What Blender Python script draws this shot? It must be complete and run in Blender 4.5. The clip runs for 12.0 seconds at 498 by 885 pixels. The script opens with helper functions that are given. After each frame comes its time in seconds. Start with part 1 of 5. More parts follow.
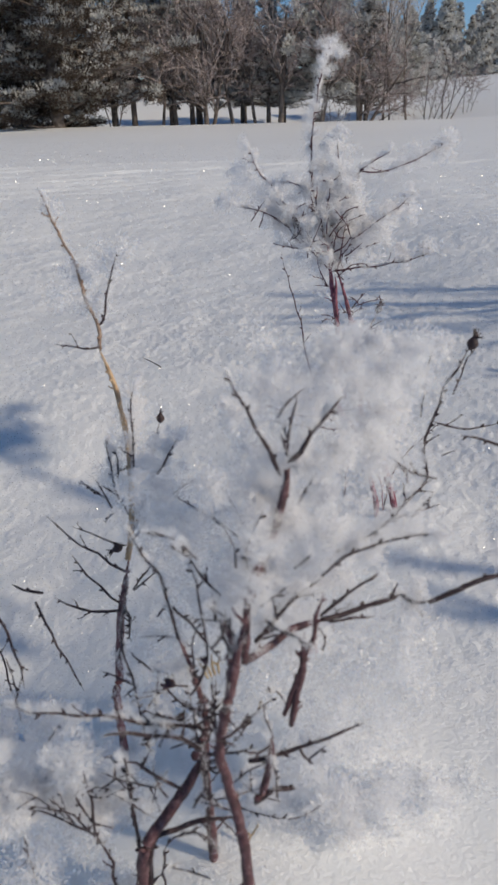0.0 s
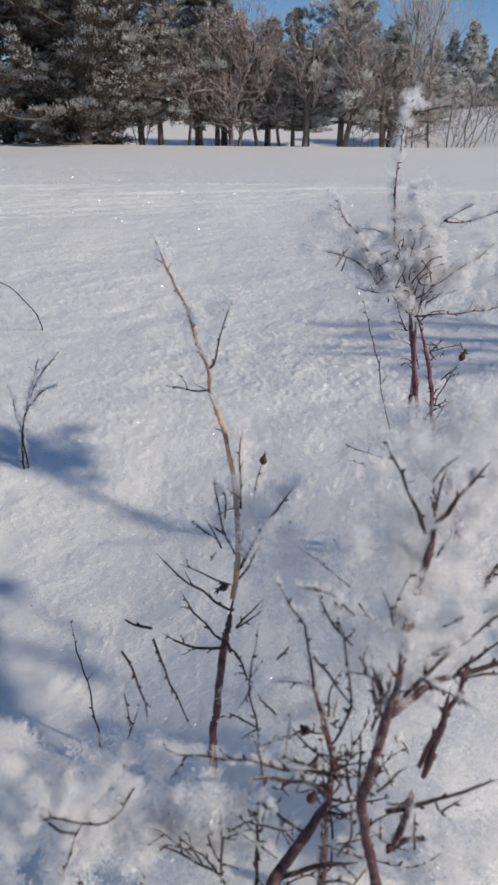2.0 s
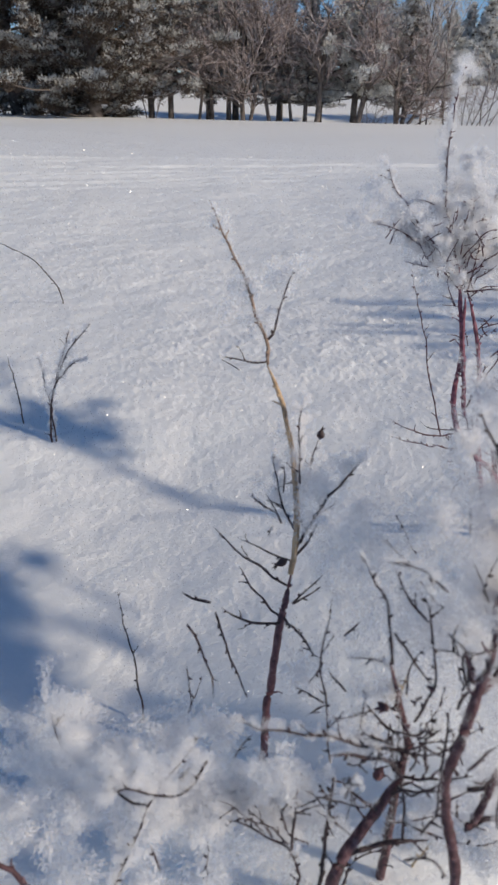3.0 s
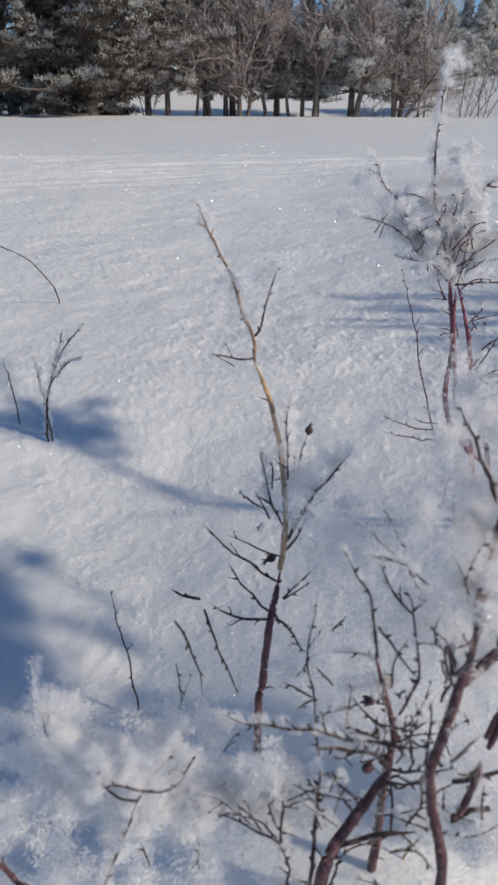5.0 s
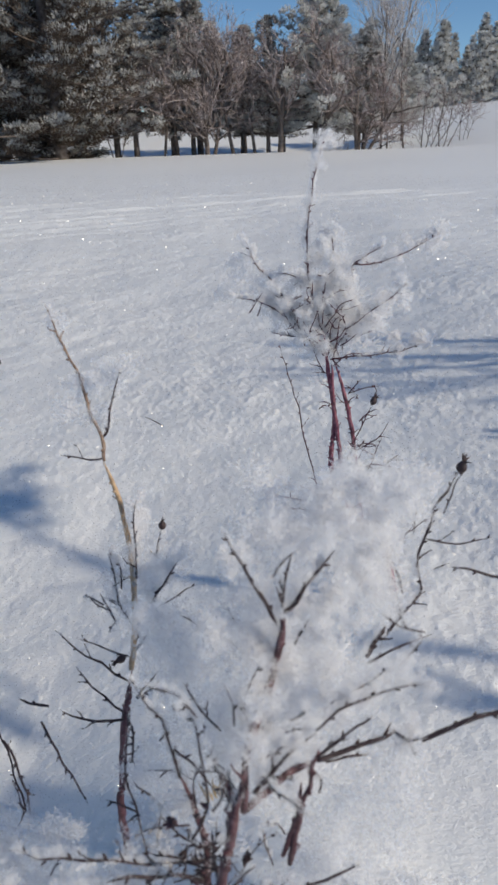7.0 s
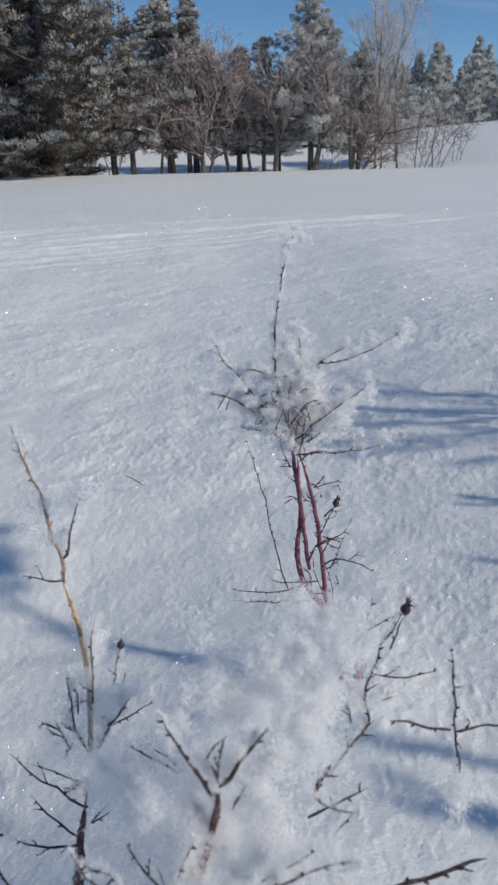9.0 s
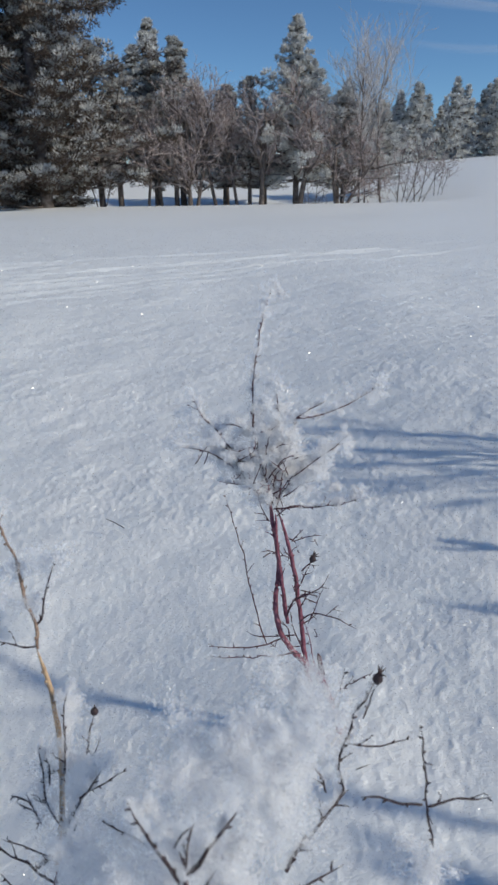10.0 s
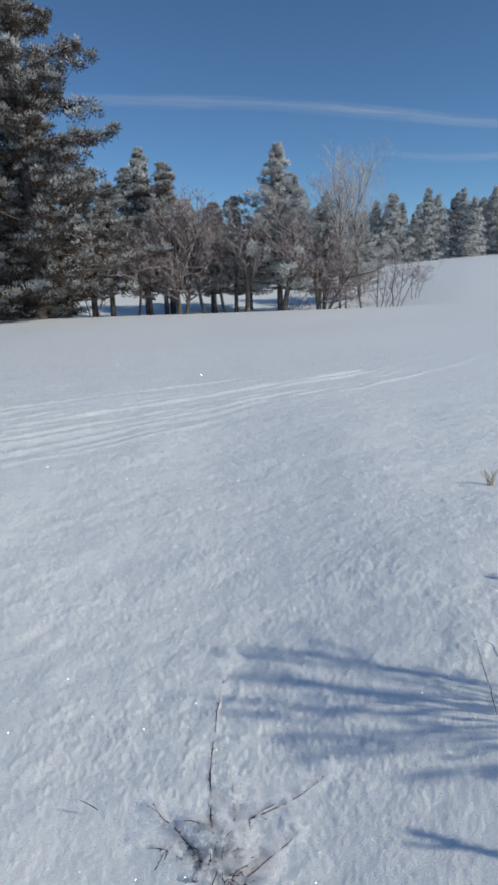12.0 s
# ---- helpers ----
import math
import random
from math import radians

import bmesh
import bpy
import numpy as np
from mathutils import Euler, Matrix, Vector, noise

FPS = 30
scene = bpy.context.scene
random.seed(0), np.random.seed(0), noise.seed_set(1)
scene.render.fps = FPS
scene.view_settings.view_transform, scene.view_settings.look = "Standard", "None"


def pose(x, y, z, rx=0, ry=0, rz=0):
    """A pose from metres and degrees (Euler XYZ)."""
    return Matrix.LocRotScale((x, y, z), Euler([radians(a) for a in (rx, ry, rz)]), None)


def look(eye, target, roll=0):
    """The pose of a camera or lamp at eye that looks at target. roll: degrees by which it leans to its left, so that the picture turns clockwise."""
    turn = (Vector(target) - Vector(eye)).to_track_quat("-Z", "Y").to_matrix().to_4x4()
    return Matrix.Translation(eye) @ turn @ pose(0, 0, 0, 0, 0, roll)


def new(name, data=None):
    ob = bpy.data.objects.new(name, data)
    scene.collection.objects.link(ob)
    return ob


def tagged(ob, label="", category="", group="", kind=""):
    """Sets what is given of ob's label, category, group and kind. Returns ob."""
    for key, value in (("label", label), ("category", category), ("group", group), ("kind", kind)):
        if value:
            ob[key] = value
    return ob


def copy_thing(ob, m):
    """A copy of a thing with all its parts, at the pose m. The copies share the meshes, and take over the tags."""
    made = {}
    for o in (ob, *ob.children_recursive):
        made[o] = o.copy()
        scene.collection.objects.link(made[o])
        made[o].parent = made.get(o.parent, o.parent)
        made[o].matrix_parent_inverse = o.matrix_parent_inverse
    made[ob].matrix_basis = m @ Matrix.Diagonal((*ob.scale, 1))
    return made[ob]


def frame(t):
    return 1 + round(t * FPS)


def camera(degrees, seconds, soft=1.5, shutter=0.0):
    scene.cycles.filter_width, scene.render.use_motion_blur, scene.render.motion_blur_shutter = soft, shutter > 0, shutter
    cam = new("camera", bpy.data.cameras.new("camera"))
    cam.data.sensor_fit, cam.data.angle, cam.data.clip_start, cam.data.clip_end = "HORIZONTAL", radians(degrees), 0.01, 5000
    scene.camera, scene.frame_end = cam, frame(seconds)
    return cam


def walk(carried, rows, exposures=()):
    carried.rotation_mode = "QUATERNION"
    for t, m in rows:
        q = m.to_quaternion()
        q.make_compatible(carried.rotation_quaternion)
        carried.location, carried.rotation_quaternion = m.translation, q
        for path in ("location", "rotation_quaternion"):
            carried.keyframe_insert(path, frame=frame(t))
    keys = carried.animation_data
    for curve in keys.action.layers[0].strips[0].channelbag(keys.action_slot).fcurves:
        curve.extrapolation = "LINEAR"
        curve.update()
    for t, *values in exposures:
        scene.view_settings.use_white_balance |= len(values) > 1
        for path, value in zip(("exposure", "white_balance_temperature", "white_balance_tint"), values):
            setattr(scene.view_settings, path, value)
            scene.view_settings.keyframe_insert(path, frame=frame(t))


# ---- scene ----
cam = camera(42.9, 12.0, soft=2.3)
PATH = [
    (0, (0.005, -0.007, 0.671), (0.015, 1.755, -0.275), -1.3),
    (0.5, (-0.013, -0.001, 0.671), (0.02, 1.764, -0.269), -0.3),
    (1, (-0.046, -0.001, 0.682), (-0.032, 1.766, -0.255), 0.3),
    (1.5, (-0.081, 0.0, 0.693), (-0.086, 1.771, -0.236), 0.3),
    (2, (-0.108, -0.013, 0.711), (-0.128, 1.774, -0.186), 0.5),
    (2.5, (-0.146, -0.008, 0.707), (-0.193, 1.773, -0.202), 0.4),
    (2.7, (-0.165, -0.003, 0.703), (-0.202, 1.764, -0.234), 1.2),
    (4.5, (-0.182, -0.016, 0.67), (-0.206, 1.729, -0.307), 1.3),
    (5, (-0.155, -0.005, 0.697), (-0.196, 1.747, -0.266), 0.3),
    (5.5, (-0.114, 0.016, 0.71), (-0.133, 1.766, -0.258), 0.3),
    (6, (-0.058, 0.015, 0.739), (-0.064, 1.787, -0.189), -0.7),
    (6.5, (-0.02, 0.015, 0.762), (-0.018, 1.804, -0.133), -1.3),
    (7, (0.013, 0.018, 0.776), (0.016, 1.812, -0.108), -1.9),
    (7.5, (0.034, 0.023, 0.8), (0.037, 1.826, -0.066), -1.9),
    (7.7, (0.043, 0.029, 0.812), (0.043, 1.832, -0.054), -2.1),
    (9.3, (0.069, 0.066, 0.926), (0.099, 1.884, 0.093), -1.0),
    (9.5, (0.073, 0.07, 0.934), (0.113, 1.894, 0.115), -0.9),
    (10, (0.081, 0.068, 0.956), (0.146, 1.913, 0.187), -0.8),
    (10.5, (0.103, 0.077, 0.993), (0.177, 1.934, 0.252), -0.4),
    (11, (0.135, 0.101, 1.103), (0.225, 1.974, 0.408), -0.3),
    (11.5, (0.158, 0.136, 1.335), (0.239, 2.039, 0.724), -1.4),
    (12, (0.17, 0.149, 1.535), (0.27, 2.08, 1.025), -1.8),
]
EXPOSURE = [(0, -0.14, 7830, 11), (1.5, -0.08, 7830, 12), (2.5, -0.01, 7730, 12), (5.5, -0.04, 7630, 11), (7.5, -0.04, 7430, 9), (9.5, -0.09, 7030, 7), (12, -0.09, 6880, 5)]
cam.data.dof.use_dof, cam.data.dof.focus_distance, cam.data.dof.aperture_fstop = True, 1.7, 13.0
walk(cam, [(t, look(eye, target, roll)) for t, eye, target, roll in PATH], EXPOSURE)

# ---- world, sun ----
SUN_EL, SUN_AZ = radians(32), math.atan2(0.91, -0.41)
world = bpy.data.worlds.new("winter_sky")
scene.world = world
world.use_nodes = True
wn = world.node_tree.nodes
sky = wn.new("ShaderNodeTexSky")
sky.sky_type, sky.sun_disc = "NISHITA", False
sky.sun_elevation, sky.sun_rotation = SUN_EL, SUN_AZ
sky.altitude, sky.air_density, sky.dust_density, sky.ozone_density = 3000, 1.0, 0.7, 6.0
wn["Background"].inputs["Strength"].default_value = 0.112
hue = wn.new("ShaderNodeMixRGB")
hue.blend_type, hue.inputs["Fac"].default_value, hue.inputs["Color2"].default_value = "MULTIPLY", 1.0, (0.82, 0.95, 1.0, 1)
world.node_tree.links.new(sky.outputs[0], hue.inputs["Color1"])
world.node_tree.links.new(hue.outputs[0], wn["Background"].inputs["Color"])

sun_data = bpy.data.lights.new("sun", "SUN")
sun_data.energy, sun_data.angle, sun_data.color = 2.75, radians(2.5), (1.0, 0.955, 0.87)
sun_way = Vector((math.sin(SUN_AZ) * math.cos(SUN_EL), math.cos(SUN_AZ) * math.cos(SUN_EL), math.sin(SUN_EL)))
sun = new("sun", sun_data)
sun.matrix_world = look(sun_way * 50, (0, 0, 0))

rng = np.random.default_rng(7)


# ---- materials ----
def material(name, build):
    m = bpy.data.materials.new(name)
    m.use_nodes = True
    t = m.node_tree
    t.nodes.clear()
    out = t.nodes.new("ShaderNodeOutputMaterial")
    t.links.new(build(t), out.inputs["Surface"])
    return m


def node(t, kind, links=(), **values):
    n = t.nodes.new(kind)
    for key, value in values.items():
        n.inputs[key.replace("_", " ")].default_value = value
    for key, socket in links:
        t.links.new(socket, n.inputs[key])
    return n


def place(t, scale=1.0):
    c = t.nodes.new("ShaderNodeTexCoord")
    m = node(t, "ShaderNodeMapping", [("Vector", c.outputs["Object"])])
    m.inputs["Scale"].default_value = (scale, scale, scale)
    return m.outputs[0]


def noise_of(t, scale, detail=4, rough=0.55, vec=None):
    return node(t, "ShaderNodeTexNoise", [("Vector", vec or place(t))], Scale=scale, Detail=detail, Roughness=rough).outputs["Fac"]


def ramp(t, fac, *stops):
    r = t.nodes.new("ShaderNodeValToRGB")
    e = r.color_ramp.elements
    while len(e) < len(stops):
        e.new(0.5)
    for k, (at, col) in zip(e, stops):
        k.position, k.color = at, (*col, 1)
    t.links.new(fac, r.inputs[0])
    return r.outputs[0]


def bump(t, height, strength, distance):
    return node(t, "ShaderNodeBump", [("Height", height)], Strength=strength, Distance=distance).outputs[0]


def snow_look(t):
    c = t.nodes.new("ShaderNodeTexCoord")
    m = node(t, "ShaderNodeMapping", [("Vector", c.outputs["Object"])])
    m.inputs["Scale"].default_value, m.inputs["Rotation"].default_value = (1, 1.7, 1), (0, 0, 0.35)
    big, fine = noise_of(t, 9, 5, 0.6), noise_of(t, 420, 2, 0.6)
    mid = noise_of(t, 120, 4, 0.6, m.outputs[0])
    grain = noise_of(t, 260, 6, 0.8)
    col = ramp(t, big, (0.25, (0.88, 0.91, 0.93)), (0.75, (0.94, 0.955, 0.96)))
    n0 = bump(t, mid, 0.5, 0.005)
    n1 = node(t, "ShaderNodeBump", [("Height", grain), ("Normal", n0)], Strength=0.3, Distance=0.003).outputs[0]
    n2 = node(t, "ShaderNodeBump", [("Height", fine), ("Normal", n1)], Strength=0.3, Distance=0.0018).outputs[0]
    return node(t, "ShaderNodeBsdfPrincipled", [("Base Color", col), ("Normal", n2)], Roughness=0.5, Subsurface_Weight=0.35, Subsurface_Radius=(1.0, 1.0, 1.0), Subsurface_Scale=0.003).outputs[0]


def frost_look(t):
    n = noise_of(t, 90, 2)
    col = ramp(t, n, (0.3, (0.95, 0.945, 0.955)), (0.7, (0.98, 0.975, 0.978)))
    a = node(t, "ShaderNodeBsdfDiffuse", [("Color", col)])
    b = node(t, "ShaderNodeBsdfTranslucent", [("Color", col)])
    c = node(t, "ShaderNodeBsdfGlossy", Roughness=0.3)
    m = node(t, "ShaderNodeMixShader", [(1, a.outputs[0]), (2, b.outputs[0])], Fac=0.58)
    ice = node(t, "ShaderNodeMixShader", [(1, m.outputs[0]), (2, c.outputs[0])], Fac=0.05)
    thin = node(t, "ShaderNodeBsdfTransparent")
    return node(t, "ShaderNodeMixShader", [(1, ice.outputs[0]), (2, thin.outputs[0])], Fac=0.42).outputs[0]


def bark_look(dark, mid, light, scale=160, rough=0.6):
    def build(t):
        n = noise_of(t, scale, 5, 0.65)
        streak = noise_of(t, scale * 4, 2)
        col = ramp(t, n, (0.3, dark), (0.52, mid), (0.75, light))
        return node(t, "ShaderNodeBsdfPrincipled", [("Base Color", col), ("Normal", bump(t, streak, 0.5, 0.001))], Roughness=rough).outputs[0]
    return build


def needle_look(a, b, scale):
    def build(t):
        col = ramp(t, noise_of(t, scale, 3), (0.3, a), (0.7, b))
        d = node(t, "ShaderNodeBsdfDiffuse", [("Color", col)])
        s = node(t, "ShaderNodeBsdfTranslucent", [("Color", col)])
        return node(t, "ShaderNodeMixShader", [(1, d.outputs[0]), (2, s.outputs[0])], Fac=0.3).outputs[0]
    return build


def glint_look(t):
    d = node(t, "ShaderNodeBsdfTransparent")
    g = node(t, "ShaderNodeBsdfGlossy", Color=(1, 1, 1, 1), Roughness=0.34)
    return node(t, "ShaderNodeMixShader", [(1, d.outputs[0]), (2, g.outputs[0])], Fac=0.4).outputs[0]


def cirrus_look(t):
    c = t.nodes.new("ShaderNodeTexCoord")
    m = node(t, "ShaderNodeMapping", [("Vector", c.outputs["Generated"])])
    m.inputs["Scale"].default_value = (3, 4, 1)
    n = node(t, "ShaderNodeTexNoise", [("Vector", m.outputs[0])], Scale=2.0, Detail=6, Roughness=0.6).outputs["Fac"]
    sep = node(t, "ShaderNodeSeparateXYZ", [("Vector", c.outputs["Generated"])])
    band = ramp(t, sep.outputs[1], (0.0, (0, 0, 0)), (0.45, (1, 1, 1)), (0.6, (0.8, 0.8, 0.8)), (1.0, (0, 0, 0)))
    ends = ramp(t, sep.outputs[0], (0.0, (0, 0, 0)), (0.4, (1, 1, 1)), (0.9, (1, 1, 1)), (1.0, (0, 0, 0)))
    both = node(t, "ShaderNodeMath", [(0, ends), (1, band)])
    thick = node(t, "ShaderNodeMath", [(0, n), (1, both.outputs[0])])
    both.operation = thick.operation = "MULTIPLY"
    fac = ramp(t, thick.outputs[0], (0.2, (0, 0, 0)), (0.85, (0.44, 0.44, 0.44)))
    clear = node(t, "ShaderNodeBsdfTransparent")
    white = node(t, "ShaderNodeBsdfTranslucent", Color=(0.9, 0.9, 0.92, 1))
    return node(t, "ShaderNodeMixShader", [(0, fac), (1, clear.outputs[0]), (2, white.outputs[0])]).outputs[0]


SNOW = material("snow", snow_look)
FROST = material("hoarfrost", frost_look)
GLINT = material("ice_crystal", glint_look)
RED_BARK = material("red_bark", bark_look((0.10, 0.028, 0.045), (0.24, 0.066, 0.10), (0.40, 0.22, 0.26)))
DULL_BARK = material("dull_red_bark", bark_look((0.035, 0.017, 0.020), (0.105, 0.042, 0.050), (0.28, 0.18, 0.19)))
MAROON_BARK = material("maroon_bark", bark_look((0.06, 0.026, 0.031), (0.16, 0.064, 0.076), (0.32, 0.20, 0.21)))
RED_TWIG = material("red_twig", bark_look((0.030, 0.010, 0.015), (0.075, 0.022, 0.034), (0.14, 0.06, 0.075)))
TWIG_BARK = material("twig_bark", bark_look((0.018, 0.010, 0.012), (0.042, 0.023, 0.027), (0.11, 0.07, 0.075), 220))
YELLOW_BARK = material("yellow_bark", bark_look((0.24, 0.14, 0.085), (0.58, 0.39, 0.235), (0.68, 0.52, 0.37), 90))
TAN_BARK = material("tan_bark", bark_look((0.12, 0.07, 0.055), (0.28, 0.185, 0.135), (0.48, 0.37, 0.285), 160))
HIP_SKIN = material("hip_skin", bark_look((0.014, 0.008, 0.010), (0.04, 0.02, 0.022), (0.09, 0.05, 0.05), 260, 0.5))
STRAW = material("straw", bark_look((0.35, 0.25, 0.14), (0.5, 0.38, 0.24), (0.6, 0.5, 0.36), 120))
TREE_BARK = material("tree_bark", bark_look((0.06, 0.048, 0.043), (0.15, 0.122, 0.11), (0.28, 0.245, 0.225), 5, 0.9))
TREE_TWIG = material("tree_twig", bark_look((0.19, 0.148, 0.14), (0.41, 0.335, 0.32), (0.85, 0.82, 0.82), 4, 0.9))
NEEDLE = material("pine_needle", needle_look((0.100, 0.084, 0.070), (0.195, 0.167, 0.142), 0.8))
DARK_NEEDLE = material("dark_pine_needle", needle_look((0.080, 0.061, 0.050), (0.165, 0.132, 0.110), 0.8))
BROWN_SPRAY = material("brown_spray", needle_look((0.17, 0.140, 0.127), (0.36, 0.312, 0.29), 1.0))
RIME = material("rimed_needle", needle_look((0.50, 0.50, 0.48), (0.86, 0.86, 0.85), 1.1))
BIRCH_TWIG = material("birch_twig", bark_look((0.34, 0.29, 0.27), (0.55, 0.50, 0.48), (0.85, 0.84, 0.83), 1.4, 0.9))
GREY_RIME = material("grey_rime", needle_look((0.28, 0.28, 0.27), (0.74, 0.74, 0.73), 0.9))
CIRRUS = material("cirrus", cirrus_look)


# ---- building helpers ----
def mesh_of(name, verts, faces, mat, smooth=False):
    me = bpy.data.meshes.new(name)
    if isinstance(faces, np.ndarray):                                   # alike faces, in bulk
        n, k = faces.shape
        me.vertices.add(len(verts))
        me.vertices.foreach_set("co", np.ascontiguousarray(verts, dtype=np.float32).ravel())
        me.loops.add(n * k)
        me.loops.foreach_set("vertex_index", np.ascontiguousarray(faces, dtype=np.int32).ravel())
        me.polygons.add(n)
        me.polygons.foreach_set("loop_start", np.arange(0, n * k, k, dtype=np.int32))
        me.update(calc_edges=True)
    else:
        me.from_pydata(np.asarray(verts, float).tolist(), [], faces)
    me.materials.append(mat)
    if smooth:
        me.polygons.foreach_set("use_smooth", [True] * len(me.polygons))
    me.update()
    return me


def part(name, verts, faces, mat, parent, label="", smooth=False):
    ob = new(name, mesh_of(name, np.asarray(verts) - np.array(parent.location), faces, mat, smooth))
    ob.parent = parent
    return tagged(ob, label)


def thing(name, at, label, category, group="", kind=""):
    ob = new(name)
    ob.location = at
    ob.empty_display_size = 0.05
    return tagged(ob, label, category, group, kind)


def hashed(ix, iy, seed):
    h = (ix * 374761393 + iy * 668265263 + seed * 1442695041) & 0x7FFFFFFF
    h = ((h ^ (h >> 13)) * 1274126177) & 0x7FFFFFFF
    return ((h ^ (h >> 16)) & 0xFFFF) / 65535.0


def soft_noise(x, y, seed):
    """Value noise between -1 and 1, for arrays."""
    ix, iy = np.floor(x).astype(np.int64), np.floor(y).astype(np.int64)
    fx, fy = x - ix, y - iy
    fx, fy = fx * fx * (3 - 2 * fx), fy * fy * (3 - 2 * fy)
    a, b = hashed(ix, iy, seed), hashed(ix + 1, iy, seed)
    c, d = hashed(ix, iy + 1, seed), hashed(ix + 1, iy + 1, seed)
    return 2 * ((a * (1 - fx) + b * fx) * (1 - fy) + (c * (1 - fx) + d * fx) * fy) - 1


def ease(x, a, b):
    u = np.clip((x - a) / (b - a), 0, 1)
    return u * u * (3 - 2 * u)


def ground_z(x, y):
    """Height of the snow."""
    x, y = np.asarray(x, float), np.asarray(y, float)
    r = np.hypot(x, y)
    ahead = ease(y, -2.2, 0.0)                                         # the swells flatten out behind
    z = 0.10 * ease(x, 0.1, 1.6) * (1 - ease(y, 4, 12)) * ahead - 0.02
    z = z + 0.045 * np.exp(-((x - 0.04) ** 2 + (y - 0.44) ** 2) / 0.06)      # drift caught by the near shrub
    z = z + 0.035 * np.exp(-((x - 0.24) ** 2 + (y - 0.92) ** 2) / 0.03)      # and by the red one
    z = z - 0.06 * np.exp(-((x + 0.42) ** 2 + (y - 0.58) ** 2) / 0.05)
    z = z + 0.055 * np.clip(x - 0.15, -0.5, 1) * (1 - ease(y, 2.5, 6)) * ease(r, 0.2, 0.6) * ahead
    z = z + 0.085 * (ease(x, -0.55, 0.35) - 1) * np.exp(-((y - 1.1) / 0.42) ** 2) * ease(x, -3.2, -1.2)
    calm = 1 - ease(np.abs(np.arctan2(x, y)), 0.62, 0.72)                  # smoother snow off to the sides
    near = (1 - ease(r, 6, 20)) * (0.1 + 0.9 * calm)
    z = z + 0.012 * soft_noise(x * 2.1 + 3, y * 2.6, 1) * ease(r, 0.8, 2.5) * near
    z = z + 0.004 * soft_noise(x * 9, y * 11, 2) * near
    small = 0.0
    for k, (cell, tall) in enumerate(((0.080, 0.0026), (0.036, 0.0018), (0.019, 0.0017), (0.0115, 0.0017))):
        c, n = math.cos(0.7 + 1.3 * k), math.sin(0.7 + 1.3 * k)
        wx, wy = x + 0.4 * cell * soft_noise(x / cell, y / cell, 21 + k), y + 0.4 * cell * soft_noise(x / cell + 9, y / cell, 31 + k)
        lump = soft_noise((wx * c - wy * n) / cell, (wx * n + wy * c) / cell, 41 + k)
        small = small + tall * lump * (1 + 0.5 * lump) * (0.45 + 0.55 * ease(r, 0.9, 2.2) if cell > 0.03 else 0.7 + 0.3 * ease(r, 0.9, 1.8))
    patch = 0.6 + 0.4 * ease(soft_noise(x * 2.3, y * 2.0, 10) + 0.5 * soft_noise(x * 6, y * 5, 14), -0.6, 0.7)
    z = z + small * patch * near * ease(r, 0.3, 0.9)
    # wind ridges that run in long curves across the field
    path = y - 0.95 * x - 0.03 * x * x + 0.10 * soft_noise(x * 0.8, y * 0.5, 5)
    z = z + (0.0010 * soft_noise(x * 4 + 7, path * 22, 11) + 0.0006 * soft_noise(x * 9, path * 50, 12)) * ease(r, 1.8, 3.2) * (1 - ease(r, 9, 16)) * calm
    fade = ease(r, 4.3, 5.6) * (1 - ease(r, 13, 19)) * calm
    for k in range(30):
        v = path - (6.9 + 0.12 * k + 0.07 * math.sin(k * 2.3)) + 0.06 * soft_noise(x * 1.3 + k, y * 0.4, 13)
        tall = (0.014 + 0.008 * math.sin(k * 1.7)) * ease(soft_noise(x * 0.55 + k * 3.1, y * 0.2 + k, 6), -0.6, 0.6)
        z = z + tall * np.exp(-(v / (np.where(v > 0, 0.03, 0.055) + 0.003 * r)) ** 2) * fade * (1 - 0.35 * ease(x, 2.0, 4.0))
    z = z - 0.035 * x * ease(y, 2.5, 5) * (1 - ease(y, 13, 24)) * calm
    z = z + 0.10 * soft_noise(x * 0.17, y * 0.23, 7) * ease(r, 6, 12) * (1 - ease(r, 24, 30))
    # the bank before the trees, the hollow behind it, and the slope beyond
    z = z - 0.25 * ease(y, 5, 22) * (1 - ease(y, 24, 30)) - 0.12 * ease(y, 24, 30)
    east = ease(x / np.maximum(y, 1), 0.08, 0.42)
    z = z - 0.62 * ease(y, 30.8, 33.5) * (1 - ease(y, 39.5, 49)) * (1 - east)
    rise = 0.72 * ease(y, 36 - 8 * east, 60) + 0.28 * ease(y, 58, 85)
    z = z + rise * (1.9 + 1.9 * ease(x / np.maximum(y, 1), 0.05, 0.5)) + 5 * ease(y, 75, 300)
    return z


def catmull(points, step):
    p = np.asarray(points, float)
    if len(p) == 2:
        n = max(2, int(np.linalg.norm(p[1] - p[0]) / step) + 1)
        return p[0] + (p[1] - p[0]) * np.linspace(0, 1, n)[:, None]
    q = np.vstack([2 * p[0] - p[1], p, 2 * p[-1] - p[-2]])
    out = []
    for i in range(1, len(q) - 2):
        n = max(2, int(np.linalg.norm(q[i + 1] - q[i]) / step))
        t = np.linspace(0, 1, n, endpoint=False)[:, None]
        out.append(0.5 * (2 * q[i] + (q[i + 1] - q[i - 1]) * t + (2 * q[i - 1] - 5 * q[i] + 4 * q[i + 1] - q[i + 2]) * t ** 2
                          + (3 * q[i] - q[i - 1] - 3 * q[i + 1] + q[i + 2]) * t ** 3))
    out.append(p[-1:])
    return np.vstack(out)


